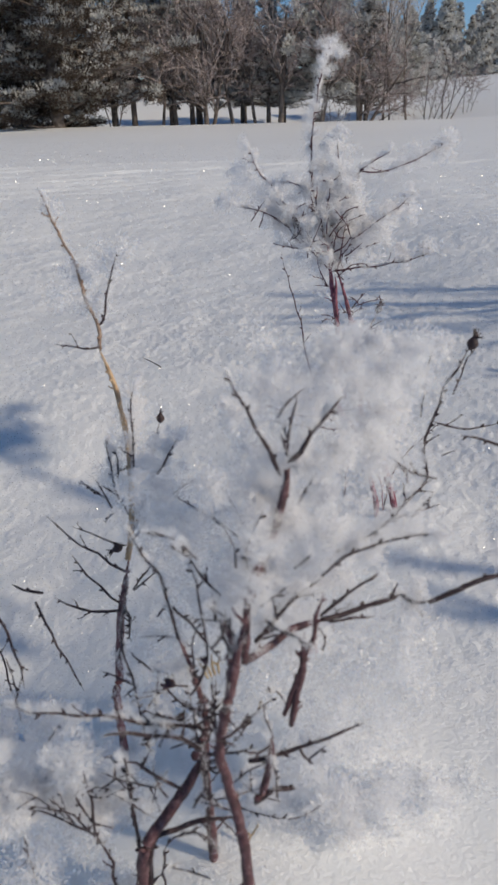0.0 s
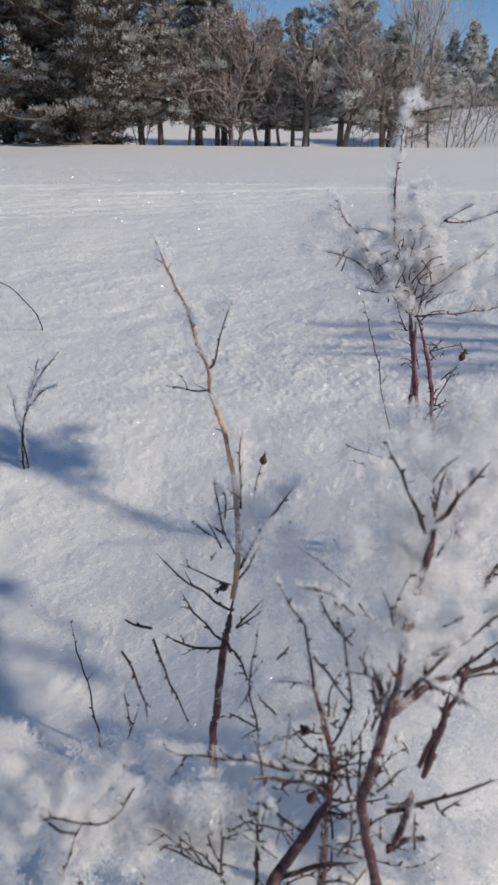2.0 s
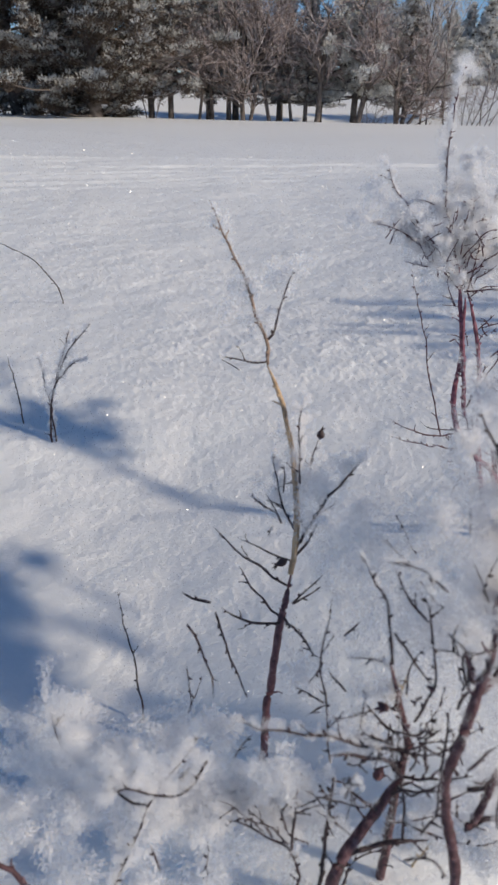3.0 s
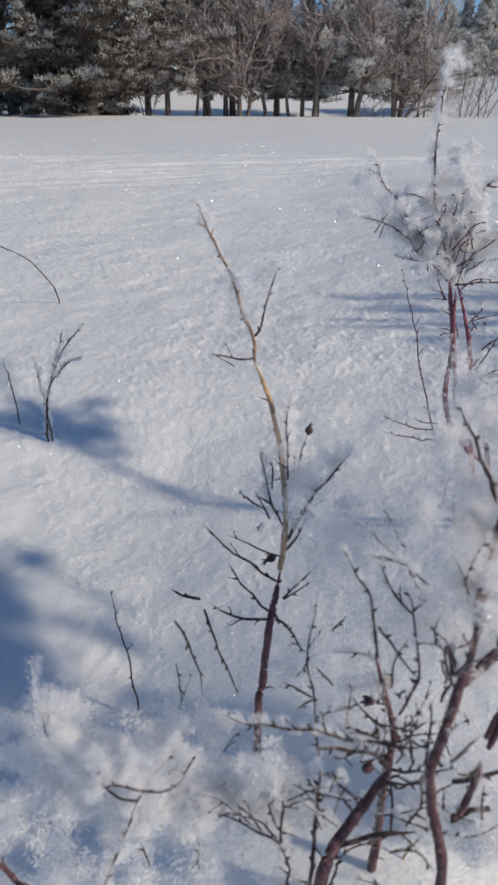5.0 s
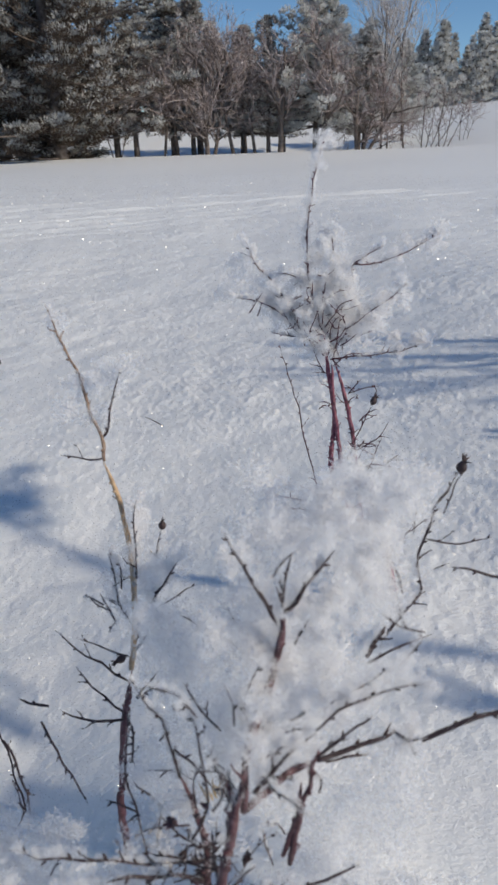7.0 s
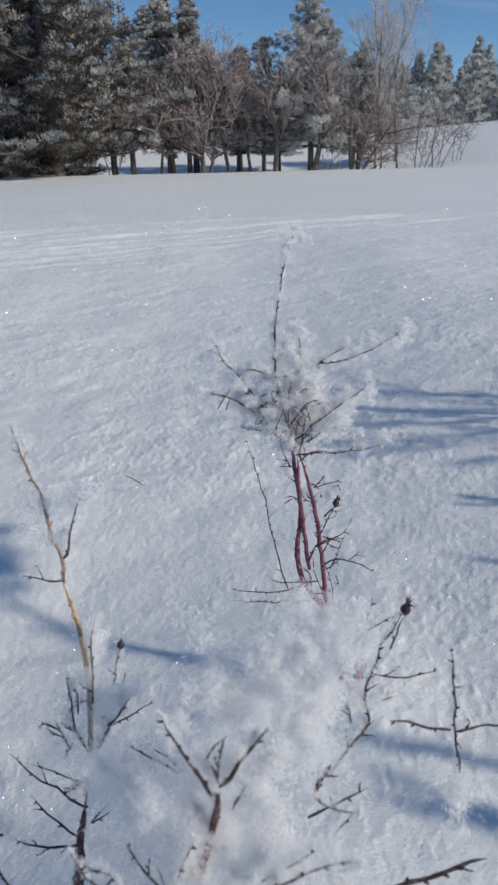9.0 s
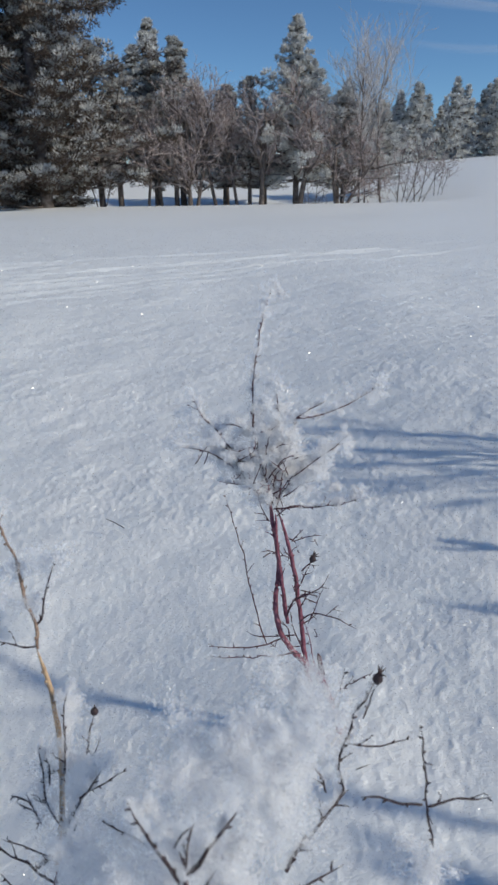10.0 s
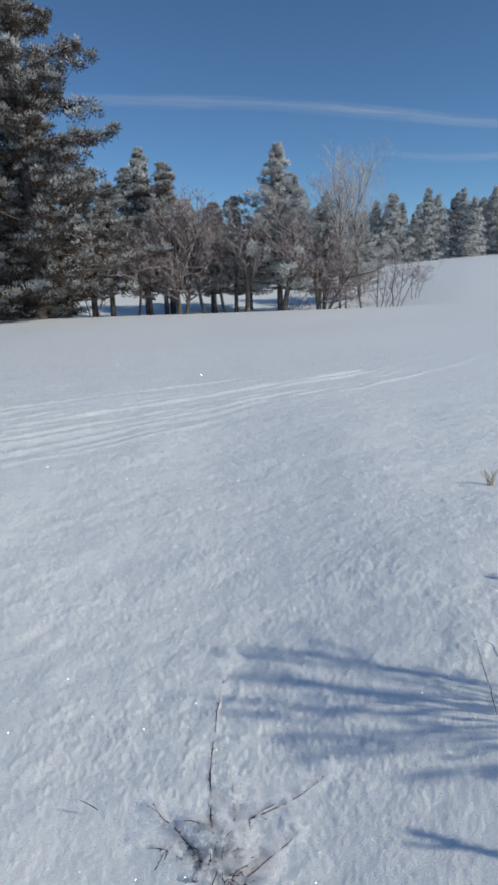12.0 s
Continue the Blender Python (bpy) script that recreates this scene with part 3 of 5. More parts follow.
def cane(shrub, kind, r0, r1, rime, *points, mat=None, spurs=True, coarse=False):
    """One stem or twig (radii in half millimetres) through the given places, with buds, and the rime that has grown on its lee side."""
    count[0] += 1
    r = np.random.default_rng(100 + count[0])
    points = [np.asarray(p, float) for p in points]
    low = points[0][2] - float(ground_z(points[0][0], points[0][1])) < 0.11
    if r0 >= 6 or (low and r0 != 2.8 and points[1][2] - points[0][2] > 0.6 * np.hypot(*(points[1] - points[0])[:2])):                                         # main stems go on down into the snow
        foot = points[0] + (points[0] - points[1]) * 0.4
        foot[2] = min(foot[2], float(ground_z(foot[0], foot[1])) - 0.02)
        points = [foot] + points
    line = catmull(points, 0.006)
    n = len(line)
    knots = r.normal(size=(n // 3 + 3, 3)) * (0.0011 if r0 < 4 else 0.0007)
    q = np.arange(n) / 3.0
    k0 = q.astype(int)
    line += (knots[k0] + (knots[k0 + 1] - knots[k0]) * (q - k0)[:, None]) * np.minimum(1, np.arange(n) / 3.0)[:, None]
    u = np.linspace(0, 1, n)
    size = (0.00052 if kind == "twig" and shrub in (A, H2, H3) else 0.00068 if kind == "twig" else 0.00095 if shrub == B else 0.00078) if r0 < 7 else 0.0007
    rad = (r0 + (r1 - r0) * u * 0.85) * size * np.minimum(1, (1.04 - u) * (4 if r0 < 4 else 6)) * np.minimum(1, 0.75 + u * 6) * (1 + 0.07 * r.normal(size=n).clip(-1.5, 1.5))
    d, a, b = sideways(line)
    pieces = [tube(line, rad, 8 if r0 > 3 else 6)]
    i = 2
    while i < n - 1:                                                   # buds and spur knots, from side to side
        w = r.random() * 6.28
        out = a[i] * math.cos(w) + b[i] * math.sin(w) + d[i] * 0.8
        out /= np.linalg.norm(out)
        L = r.uniform(0.0034, 0.0062) + rad[i] * 0.6
        t = np.linspace(0, 1, 4)[:, None]
        pieces.append(tube(line[i] + out * L * t, np.array([0.7, 1.0, 0.8, 0.2]) * min(0.0021, max(0.0012, rad[i] * 1.15)), 5))
        if spurs and r.random() < 0.22 and i < n - 2:                    # a short spur shoot with its own buds
            S = r.uniform(0.006, 0.020)
            t = np.linspace(0, 1, 5)[:, None]
            sp = line[i] + out * S * t + r.normal(size=(5, 3)) * 0.0006 * t
            pieces.append(tube(sp, np.array([1, 0.8, 1.0, 0.7, 0.5]) * max(0.0005, min(0.0011, rad[i] * 0.6)), 5))
            for e in (2, 4):
                pieces.append(tube(sp[e] + (out + r.normal(size=3) * 0.7) * 0.0022 * t[::2], np.array([0.0006, 0.0008, 0.0001]), 4))
        i += int(r.integers(2, 4))
    stem = part(kind, *joined(pieces), mat or ((RED_TWIG if shrub == B else TWIG_BARK) if kind != "stem" else RED_BARK if shrub == B else DULL_BARK), shrub, smooth=True)
    if rime:
        span = np.linalg.norm(np.diff(line, axis=0), axis=1).sum()
        m = int(span * 100 * THICK[rime] * (0.1 if coarse else 1.25 if rime > 2 else 0.9))
        k = np.clip(r.beta(1.3, 1.0, m), 0, 0.999) * (n - 1)
        lo = k.astype(int)
        base = line[lo] + (line[lo + 1] - line[lo]) * (k - lo)[:, None]
        # plumes: the rime stands in tufts, each with its own reach and slant
        tuft = (k / (n - 1) * span / 0.008).astype(int)
        reach = r.uniform(0.2, 1.15, tuft.max() + 1)[tuft] * PLUME[rime]
        slant = r.normal(size=(tuft.max() + 1, 3))[tuft] * 0.65
        way = WIND + slant + r.normal(size=(m, 3)) * 0.30
        way /= np.linalg.norm(way, axis=1)[:, None]
        far = r.random(m) ** 0.8
        start = base + way * (far * reach)[:, None] * 0.85 + r.normal(size=(m, 3)) * 0.0012
        length = (r.uniform(0.0012, 0.0032, m) + reach * 0.04) * (3 if coarse else 1)
        v, f = crystals(start, way + r.normal(size=(m, 3)) * 0.7, length, r.uniform(0.00016, 0.00036, m) * (4 if coarse else 1), count[0])
        part("frost", v - np.array(shrub.location), f, FROST, stem, "feathery white hoarfrost")
    return stem


def frost_star(shrub, at, size, n, flat=0.6):
    """A tuft of long ice feathers."""
    count[0] += 1
    r = np.random.default_rng(count[0])
    way = r.normal(size=(n, 3)) * (1, 0.8, flat) + (0.1, 0.5, 0.2)
    way /= np.linalg.norm(way, axis=1)[:, None]
    lobe = r.normal(size=(14, 3)) * (1, 0.8, flat) + (0.1, 0.5, 0.2)
    lobe /= np.linalg.norm(lobe, axis=1)[:, None]
    way = 0.45 * way + lobe[r.integers(0, 14, n)]                       # the feathers stand in bundles
    far = r.random(n) ** 0.9
    start = np.asarray(at) + way * (size * 0.7 * far)[:, None]
    v, f = crystals(start, way + r.normal(size=(n, 3)) * 0.35, size * r.uniform(0.15, 0.42, n), size * r.uniform(0.012, 0.026, n), count[0])
    part("frost", v, f, FROST, shrub, "thick tuft of ice feathers")


def rime_mass(shrub, at, size, n, coarse=1.0):
    """A bank of rime in the lee of the twigs: many tufts, each a bundle of ice feathers."""
    count[0] += 1
    r = np.random.default_rng(count[0] * 3 + 1)
    n = int(n * (1.2 if shrub == B else 1.05 if shrub != Y and (0.22 < at[2] < 0.40 or at[2] > 0.465) else 1.7))
    at = np.asarray(at, float)
    if shrub in (A, H2) and size > 0.015:
        at = at + (at - np.array((0.0, 0.0, 0.72))) * 0.06
    if shrub == Y:
        at = at + (0, 0.035, -0.012)
    tufts, quills = 16, 26
    heart = r.normal(size=(tufts, 3)) * size * np.array([0.50, 0.40, 0.45])
    tall = r.uniform(0.35, 0.95, tufts) * size
    lean = r.normal(size=(tufts, 3)) * 0.7 + WIND * 0.6
    quill = lean[:, None] * 0.7 + r.normal(size=(tufts, quills, 3)) * 0.75
    quill /= np.linalg.norm(quill, axis=2)[:, :, None]
    i, j = r.integers(0, tufts, n), r.integers(0, quills, n)
    way = quill[i, j]
    far = r.random(n) ** 0.75
    start = at + heart[i] + way * (far * tall[i])[:, None] + r.normal(size=(n, 3)) * (0.0010 + 0.10 * size * (1 - 0.7 * far))[:, None]
    if shrub == A and size > 0.015:                                     # the windward side of the main stems is bare
        bare = np.interp(start[:, 2], (0.20, 0.30, 0.36, 0.42, 0.50), (0.300, 0.335, 0.350, 0.425, 0.445)) + 0.010
        stem_side = (start[:, 0] > -0.05) & (start[:, 0] < 0.09) & (start[:, 1] < bare) & (start[:, 2] > 0.20)
        start[stem_side, 1] = 2 * bare[stem_side] - start[stem_side, 1]
    v, f = crystals(start, way + r.normal(size=(n, 3)) * 0.35, r.uniform(0.0016, 0.0052, n) * coarse, r.uniform(0.0003, 0.0008, n) * coarse, count[0])
    part("frost", v, f, FROST, shrub, "loose bank of white hoarfrost")


def lathe(at, way, profile, sides=10):
    way = np.asarray(way, float) / np.linalg.norm(way)
    line = np.array([np.asarray(at) + way * h for h, _ in profile])
    a = np.cross(way, (0.3, 1, 0.2))
    a /= np.linalg.norm(a)
    b = np.cross(way, a)
    w = np.linspace(0, 2 * math.pi, sides, endpoint=False)
    verts = np.vstack([line[i] + rr * (a[None] * np.cos(w)[:, None] + b[None] * np.sin(w)[:, None]) for i, (_, rr) in enumerate(profile)])
    faces = [(i * sides + j, i * sides + (j + 1) % sides, (i + 1) * sides + (j + 1) % sides, (i + 1) * sides + j) for i in range(len(profile) - 1) for j in range(sides)]
    return verts, faces + [tuple(range(sides))[::-1], tuple((len(profile) - 1) * sides + j for j in range(sides))]


def hip(shrub, at, way, size, leaves=5):
    """A dried hip with its sepals."""
    s = size
    body = [lathe(at, way, [(0, 0.12 * s), (0.12 * s, 0.24 * s), (0.35 * s, 0.40 * s), (0.6 * s, 0.40 * s), (0.85 * s, 0.27 * s), (0.98 * s, 0.16 * s), (1.05 * s, 0.12 * s)], 12)]
    r = np.random.default_rng(int(size * 1e5))
    w = np.asarray(way, float) / np.linalg.norm(way)
    for k in range(leaves):
        o = r.normal(size=3) * 0.5 + w
        o /= np.linalg.norm(o)
        p = np.asarray(at) + w * s * 0.95
        body.append(tube(np.array([p, p + o * s * 0.2, p + o * s * 0.75]), np.array([0.10, 0.10, 0.01]) * s, 5))
    part("hip", *joined(body), HIP_SKIN, shrub, "dried blackish hip", smooth=True)


A = thing("shrub", (0, 0.38, 0.02), "near bare shrub with red stems, thickly covered in hoarfrost", "shrub", "frosted shrubs")
B = thing("shrub", (0.24, 0.93, 0.05), "slender red-stemmed shrub with a rimed crown, in snow", "shrub", "frosted shrubs")
Y = thing("shrub", (-0.15, 0.50, 0.1), "single bare stem, yellow above and red-brown below, with twigs", "shrub", "frosted shrubs")
H1 = thing("hip_twig", (-0.126, 0.66, 0.2), "short twig with one dried black hip", "twig", "hip twigs")
H2 = thing("hip_twig", (0.12, 0.5, 0.2), "frosted twig with a dried brown hip", "twig", "hip twigs")
H3 = thing("bare_twig", (0.28, 0.5, 0.3), "dark bare forked twig with a snow lump at its foot", "twig", "bare twigs")
W = thing("bare_twig", (-0.33, 0.62, -0.06), "thin dark twig that sticks out of shaded snow", "twig", "bare twigs")
P = thing("small_shrub", (-0.70, 1.42, 0.0), "small pale frosted plant in the snow", "shrub", "frosted shrubs")
Q = thing("bare_twig", (-0.98, 2.47, 0.0), "thin arched bare twig over the snow", "twig", "bare twigs")
G = thing("bare_twig", (-0.24, 1.74, 0.0), "short thin twig that lies on the snow", "twig", "bare twigs")
R = thing("shrub", (0.95, 1.9, 0.1), "bare frosted shrub with dark twigs and a long shadow", "shrub", "frosted shrubs")
R3 = thing("shrub", (0.96, 0.50, 0.05), "low bare frosted shrub that shades the snow", "shrub", "frosted shrubs")
R4 = thing("shrub", (1.05, 1.20, 0.08), "low bare frosted shrub that shades the snow", "shrub", "frosted shrubs")
R6 = thing("shrub", (1.06, 1.06, 0.08), "low bare frosted shrub that shades the snow", "shrub", "frosted shrubs")
R5 = thing("shrub", (1.80, 2.62, 0.08), "low bare frosted shrub that shades the snow", "shrub", "frosted shrubs")
T1 = thing("grass_tuft", (2.10, 4.33, 0.05), "small tuft of dry pale straw in the snow", "grass", "straw tufts")
T2 = thing("grass_tuft", (2.45, 3.92, 0.05), "small tuft of dry pale straw in the snow", "grass", "straw tufts")
cane(B, "stem", 7.0, 4.0, 0, (0.229, 0.93, 0.058), (0.212, 0.95, 0.13), (0.205, 0.98, 0.194), (0.196, 1, 0.278), (0.187, 1.01, 0.336), (0.175, 1.03, 0.387), (0.163, 1.045, 0.423))
cane(B, "stem", 9.0, 3.5, 1, (0.265, 0.93, 0.038), (0.235, 0.95, 0.129), (0.192, 0.965, 0.167), (0.164, 0.98, 0.214), (0.158, 1, 0.267), (0.165, 1.02, 0.318), (0.156, 1.04, 0.393), (0.147, 1.07, 0.466))
cane(B, "stem", 4.0, 3.0, 0, (0.178, 0.985, 0.222), (0.171, 1, 0.278), (0.162, 1.02, 0.348), (0.159, 1.04, 0.415))
cane(B, "stub", 5.0, 4.0, 0, (0.239, 0.95, 0.129), (0.229, 0.96, 0.174))
cane(B, "stem", 1.0, 1.0, 0, (0.237, 0.92, 0.081), (0.215, 0.94, 0.202), (0.199, 0.95, 0.266))
cane(B, "twig", 3.0, 1.0, 4, (0.147, 1.07, 0.461), (0.133, 1.1, 0.513), (0.127, 1.13, 0.55), (0.129, 1.17, 0.61), (0.14, 1.22, 0.67), (0.156, 1.27, 0.722), (0.17, 1.31, 0.757))
cane(B, "twig", 2.4, 1.0, 4, (0.152, 1.05, 0.421), (0.165, 1.08, 0.472), (0.167, 1.1, 0.517), (0.171, 1.13, 0.57), (0.167, 1.17, 0.625))
cane(B, "twig", 2.6, 1.0, 4, (0.147, 1.05, 0.427), (0.123, 1.07, 0.451), (0.099, 1.08, 0.463), (0.085, 1.09, 0.486), (0.055, 1.1, 0.507))
cane(B, "twig", 2.4, 1.0, 4, (0.109, 1.08, 0.463), (0.095, 1.1, 0.498), (0.061, 1.11, 0.546), (0.039, 1.115, 0.566), (0.019, 1.12, 0.609))
cane(B, "twig", 1.6, 0.8, 3, (0.128, 1.12, 0.54), (0.096, 1.12, 0.549), (0.067, 1.12, 0.555))
cane(B, "twig", 1.6, 0.8, 4, (0.085, 1.09, 0.486), (0.041, 1.1, 0.512), (-0.003, 1.1, 0.52))
cane(B, "twig", 1.6, 0.8, 3, (0.104, 1.08, 0.454), (0.084, 1.08, 0.455), (0.059, 1.08, 0.464))
cane(B, "twig", 2.0, 1.0, 4, (0.161, 1.045, 0.424), (0.177, 1.06, 0.454), (0.187, 1.07, 0.467))
cane(B, "twig", 2.0, 1.0, 4, (0.163, 1.045, 0.423), (0.172, 1.06, 0.465), (0.18, 1.08, 0.504), (0.199, 1.1, 0.543))
cane(B, "twig", 2.0, 0.9, 4, (0.201, 1.1, 0.569), (0.245, 1.12, 0.567), (0.291, 1.13, 0.58), (0.349, 1.15, 0.603))
cane(B, "twig", 1.8, 0.9, 3, (0.199, 1.1, 0.543), (0.203, 1.1, 0.571), (0.25, 1.1, 0.6))
cane(B, "twig", 2.0, 0.9, 4, (0.187, 1.07, 0.467), (0.224, 1.08, 0.49), (0.263, 1.09, 0.514), (0.295, 1.1, 0.535))
cane(B, "twig", 2.0, 0.9, 3, (0.156, 1.04, 0.424), (0.208, 1.03, 0.432), (0.254, 1.015, 0.441), (0.309, 1.01, 0.457))
cane(B, "twig", 1.6, 0.8, 3, (0.153, 1.08, 0.489), (0.183, 1.08, 0.496), (0.212, 1.08, 0.506))
cane(B, "twig", 1.8, 0.8, 0, (0.188, 1.03, 0.364), (0.197, 1.02, 0.381), (0.208, 1.02, 0.394))
cane(B, "twig", 1.4, 0.7, 0, (0.189, 1.02, 0.37), (0.218, 1.02, 0.377), (0.24, 1.02, 0.378))
cane(B, "twig", 1.5, 0.7, 0, (0.164, 1.02, 0.345), (0.147, 1.01, 0.359), (0.131, 1, 0.364))
cane(B, "twig", 1.5, 0.7, 0, (0.15, 1.02, 0.348), (0.14, 1, 0.355), (0.135, 1, 0.349))
cane(B, "twig", 2.2, 1.0, 0, (0.175, 0.98, 0.239), (0.191, 0.96, 0.306), (0.201, 0.94, 0.358), (0.211, 0.93, 0.391))
cane(B, "twig", 2.0, 0.8, 0, (0.187, 0.98, 0.274), (0.214, 0.97, 0.298), (0.236, 0.96, 0.321), (0.245, 0.96, 0.343))
cane(B, "twig", 2.0, 0.8, 0, (0.196, 0.97, 0.233), (0.209, 0.96, 0.258), (0.232, 0.95, 0.269), (0.259, 0.94, 0.264), (0.291, 0.93, 0.251))
cane(B, "twig", 1.3, 0.7, 0, (0.211, 0.96, 0.24), (0.221, 0.95, 0.283), (0.233, 0.94, 0.329))
cane(B, "twig", 1.3, 0.7, 0, (0.241, 0.95, 0.265), (0.251, 0.95, 0.276), (0.262, 0.95, 0.284))
cane(B, "twig", 2.0, 0.9, 0, (0.139, 0.97, 0.192), (0.126, 0.98, 0.234), (0.111, 1.01, 0.291), (0.099, 1.03, 0.355), (0.082, 1.05, 0.412), (0.07, 1.06, 0.454))
cane(B, "twig", 2.0, 0.8, 0, (0.166, 0.98, 0.193), (0.136, 0.96, 0.198), (0.086, 0.93, 0.219), (0.038, 0.9, 0.251))
cane(B, "twig", 2.0, 0.8, 1, (0.2, 0.965, 0.171), (0.146, 0.95, 0.18), (0.086, 0.93, 0.199), (0.04, 0.91, 0.217))
cane(B, "twig", 1.8, 0.8, 0, (0.193, 0.975, 0.204), (0.148, 0.98, 0.201), (0.118, 0.98, 0.204), (0.103, 0.98, 0.214))
cane(B, "twig", 1.8, 0.8, 0, (0.204, 0.97, 0.177), (0.192, 0.97, 0.209), (0.182, 0.97, 0.237))
cane(B, "twig", 2.0, 1.0, 0, (0.255, 0.92, 0.111), (0.274, 0.87, 0.188), (0.294, 0.82, 0.259))
cane(H2, "twig", 3.0, 2.0, 2, (0.195, 0.585, 0.335), (0.201, 0.59, 0.358), (0.213, 0.595, 0.408), (0.235, 0.6, 0.447))
cane(H2, "twig", 2.0, 1.0, 0, (0.223, 0.598, 0.397), (0.23, 0.6, 0.423), (0.241, 0.6, 0.446))
cane(H2, "twig", 2.2, 1.0, 0, (0.205, 0.59, 0.369), (0.239, 0.595, 0.36), (0.282, 0.6, 0.36))
cane(H2, "twig", 3.5, 2.4, 3, (0.151, 0.54, 0.272), (0.179, 0.56, 0.294), (0.2, 0.58, 0.3), (0.196, 0.585, 0.339))
cane(H2, "twig", 5.0, 4.0, 3, (0.129, 0.51, 0.279), (0.154, 0.54, 0.295))
cane(H2, "twig", 1.5, 0.8, 0, (0.217, 0.59, 0.328), (0.233, 0.59, 0.336))
cane(H2, "twig", 1.4, 0.8, 0, (0.193, 0.6, 0.37), (0.197, 0.61, 0.407), (0.203, 0.62, 0.458))
cane(H3, "twig", 2.4, 1.4, 0, (0.279, 0.5, 0.321), (0.265, 0.5, 0.395), (0.259, 0.5, 0.441), (0.249, 0.5, 0.496))
cane(H3, "twig", 3.0, 1.4, 0, (0.262, 0.5, 0.384), (0.24, 0.5, 0.389), (0.219, 0.5, 0.397), (0.199, 0.5, 0.402))
cane(H3, "twig", 3.0, 1.4, 0, (0.267, 0.5, 0.381), (0.298, 0.51, 0.375), (0.343, 0.52, 0.363))
cane(H3, "twig", 2.6, 1.4, 0, (0.117, 0.45, 0.333), (0.138, 0.45, 0.348), (0.16, 0.46, 0.348), (0.181, 0.47, 0.347))
cane(H1, "twig", 2.4, 1.6, 2, (-0.126, 0.66, 0.217), (-0.117, 0.67, 0.256), (-0.106, 0.68, 0.304), (-0.098, 0.685, 0.332))
cane(H1, "twig", 1.6, 0.8, 0, (-0.118, 0.66, 0.248), (-0.108, 0.67, 0.271), (-0.09, 0.68, 0.294))
cane(H1, "twig", 1.8, 0.8, 0, (-0.118, 0.66, 0.222), (-0.092, 0.66, 0.241), (-0.059, 0.66, 0.261))
cane(Y, "stem", 6.5, 5.4, 0, (-0.154, 0.51, 0.054), (-0.15, 0.52, 0.086), (-0.146, 0.53, 0.127), (-0.14, 0.545, 0.17), (-0.132, 0.565, 0.217), mat=MAROON_BARK)
cane(Y, "stem", 5.0, 3.2, 1, (-0.132, 0.565, 0.217), (-0.127, 0.59, 0.262), (-0.129, 0.625, 0.302), (-0.134, 0.65, 0.333), (-0.146, 0.68, 0.374), (-0.165, 0.712, 0.415), mat=YELLOW_BARK)
cane(Y, "stem", 3.2, 0.9, 2, (-0.165, 0.712, 0.415), (-0.169, 0.73, 0.441), (-0.185, 0.75, 0.473), (-0.2, 0.78, 0.506), (-0.218, 0.8, 0.536), (-0.245, 0.84, 0.584), mat=TAN_BARK)
cane(Y, "twig", 2.4, 0.9, 2, (-0.169, 0.73, 0.439), (-0.16, 0.73, 0.447), (-0.154, 0.735, 0.474), (-0.147, 0.74, 0.5), (-0.138, 0.745, 0.523))
cane(Y, "twig", 2.0, 0.8, 1, (-0.166, 0.714, 0.418), (-0.179, 0.715, 0.416), (-0.201, 0.72, 0.418), (-0.223, 0.725, 0.419))
cane(Y, "twig", 2.0, 0.9, 3, (-0.13, 0.59, 0.262), (-0.142, 0.6, 0.287), (-0.15, 0.62, 0.304), (-0.156, 0.64, 0.334))
cane(Y, "twig", 2.0, 0.9, 4, (-0.124, 0.62, 0.305), (-0.126, 0.65, 0.348), (-0.123, 0.67, 0.386))
cane(Y, "twig", 2.4, 0.9, 0, (-0.135, 0.56, 0.204), (-0.162, 0.57, 0.216), (-0.195, 0.58, 0.238), (-0.223, 0.59, 0.262))
cane(Y, "twig", 1.8, 0.8, 0, (-0.133, 0.57, 0.233), (-0.159, 0.575, 0.239), (-0.195, 0.58, 0.256))
cane(Y, "twig", 2.4, 0.9, 0, (-0.139, 0.545, 0.166), (-0.168, 0.55, 0.199), (-0.192, 0.555, 0.236))
cane(Y, "twig", 2.8, 1.2, 0, (-0.14, 0.54, 0.165), (-0.174, 0.535, 0.168), (-0.196, 0.53, 0.187), (-0.208, 0.53, 0.197))
cane(Y, "twig", 2.6, 1.4, 0, (-0.221, 0.53, 0.202), (-0.236, 0.53, 0.207), (-0.254, 0.53, 0.216))
cane(Y, "twig", 2.4, 1.2, 0, (-0.139, 0.545, 0.17), (-0.124, 0.5, 0.189), (-0.108, 0.43, 0.227))
cane(Y, "twig", 2.0, 0.9, 0, (-0.128, 0.555, 0.183), (-0.11, 0.55, 0.209), (-0.095, 0.55, 0.232))
cane(Y, "twig", 1.8, 0.8, 0, (-0.127, 0.555, 0.181), (-0.11, 0.55, 0.201), (-0.099, 0.55, 0.212))
cane(Y, "twig", 2.4, 1.0, 1, (-0.126, 0.575, 0.237), (-0.114, 0.58, 0.254), (-0.102, 0.585, 0.276))
cane(Y, "twig", 3.0, 1.4, 4, (-0.125, 0.58, 0.246), (-0.097, 0.58, 0.309), (-0.066, 0.57, 0.369))
cane(Y, "twig", 2.0, 1.0, 0, (-0.237, 0.45, 0.247), (-0.225, 0.44, 0.235), (-0.213, 0.42, 0.216), (-0.205, 0.41, 0.193))
cane(Y, "twig", 2.0, 1.0, 0, (-0.212, 0.485, 0.23), (-0.202, 0.48, 0.191), (-0.185, 0.475, 0.146), (-0.175, 0.47, 0.117))
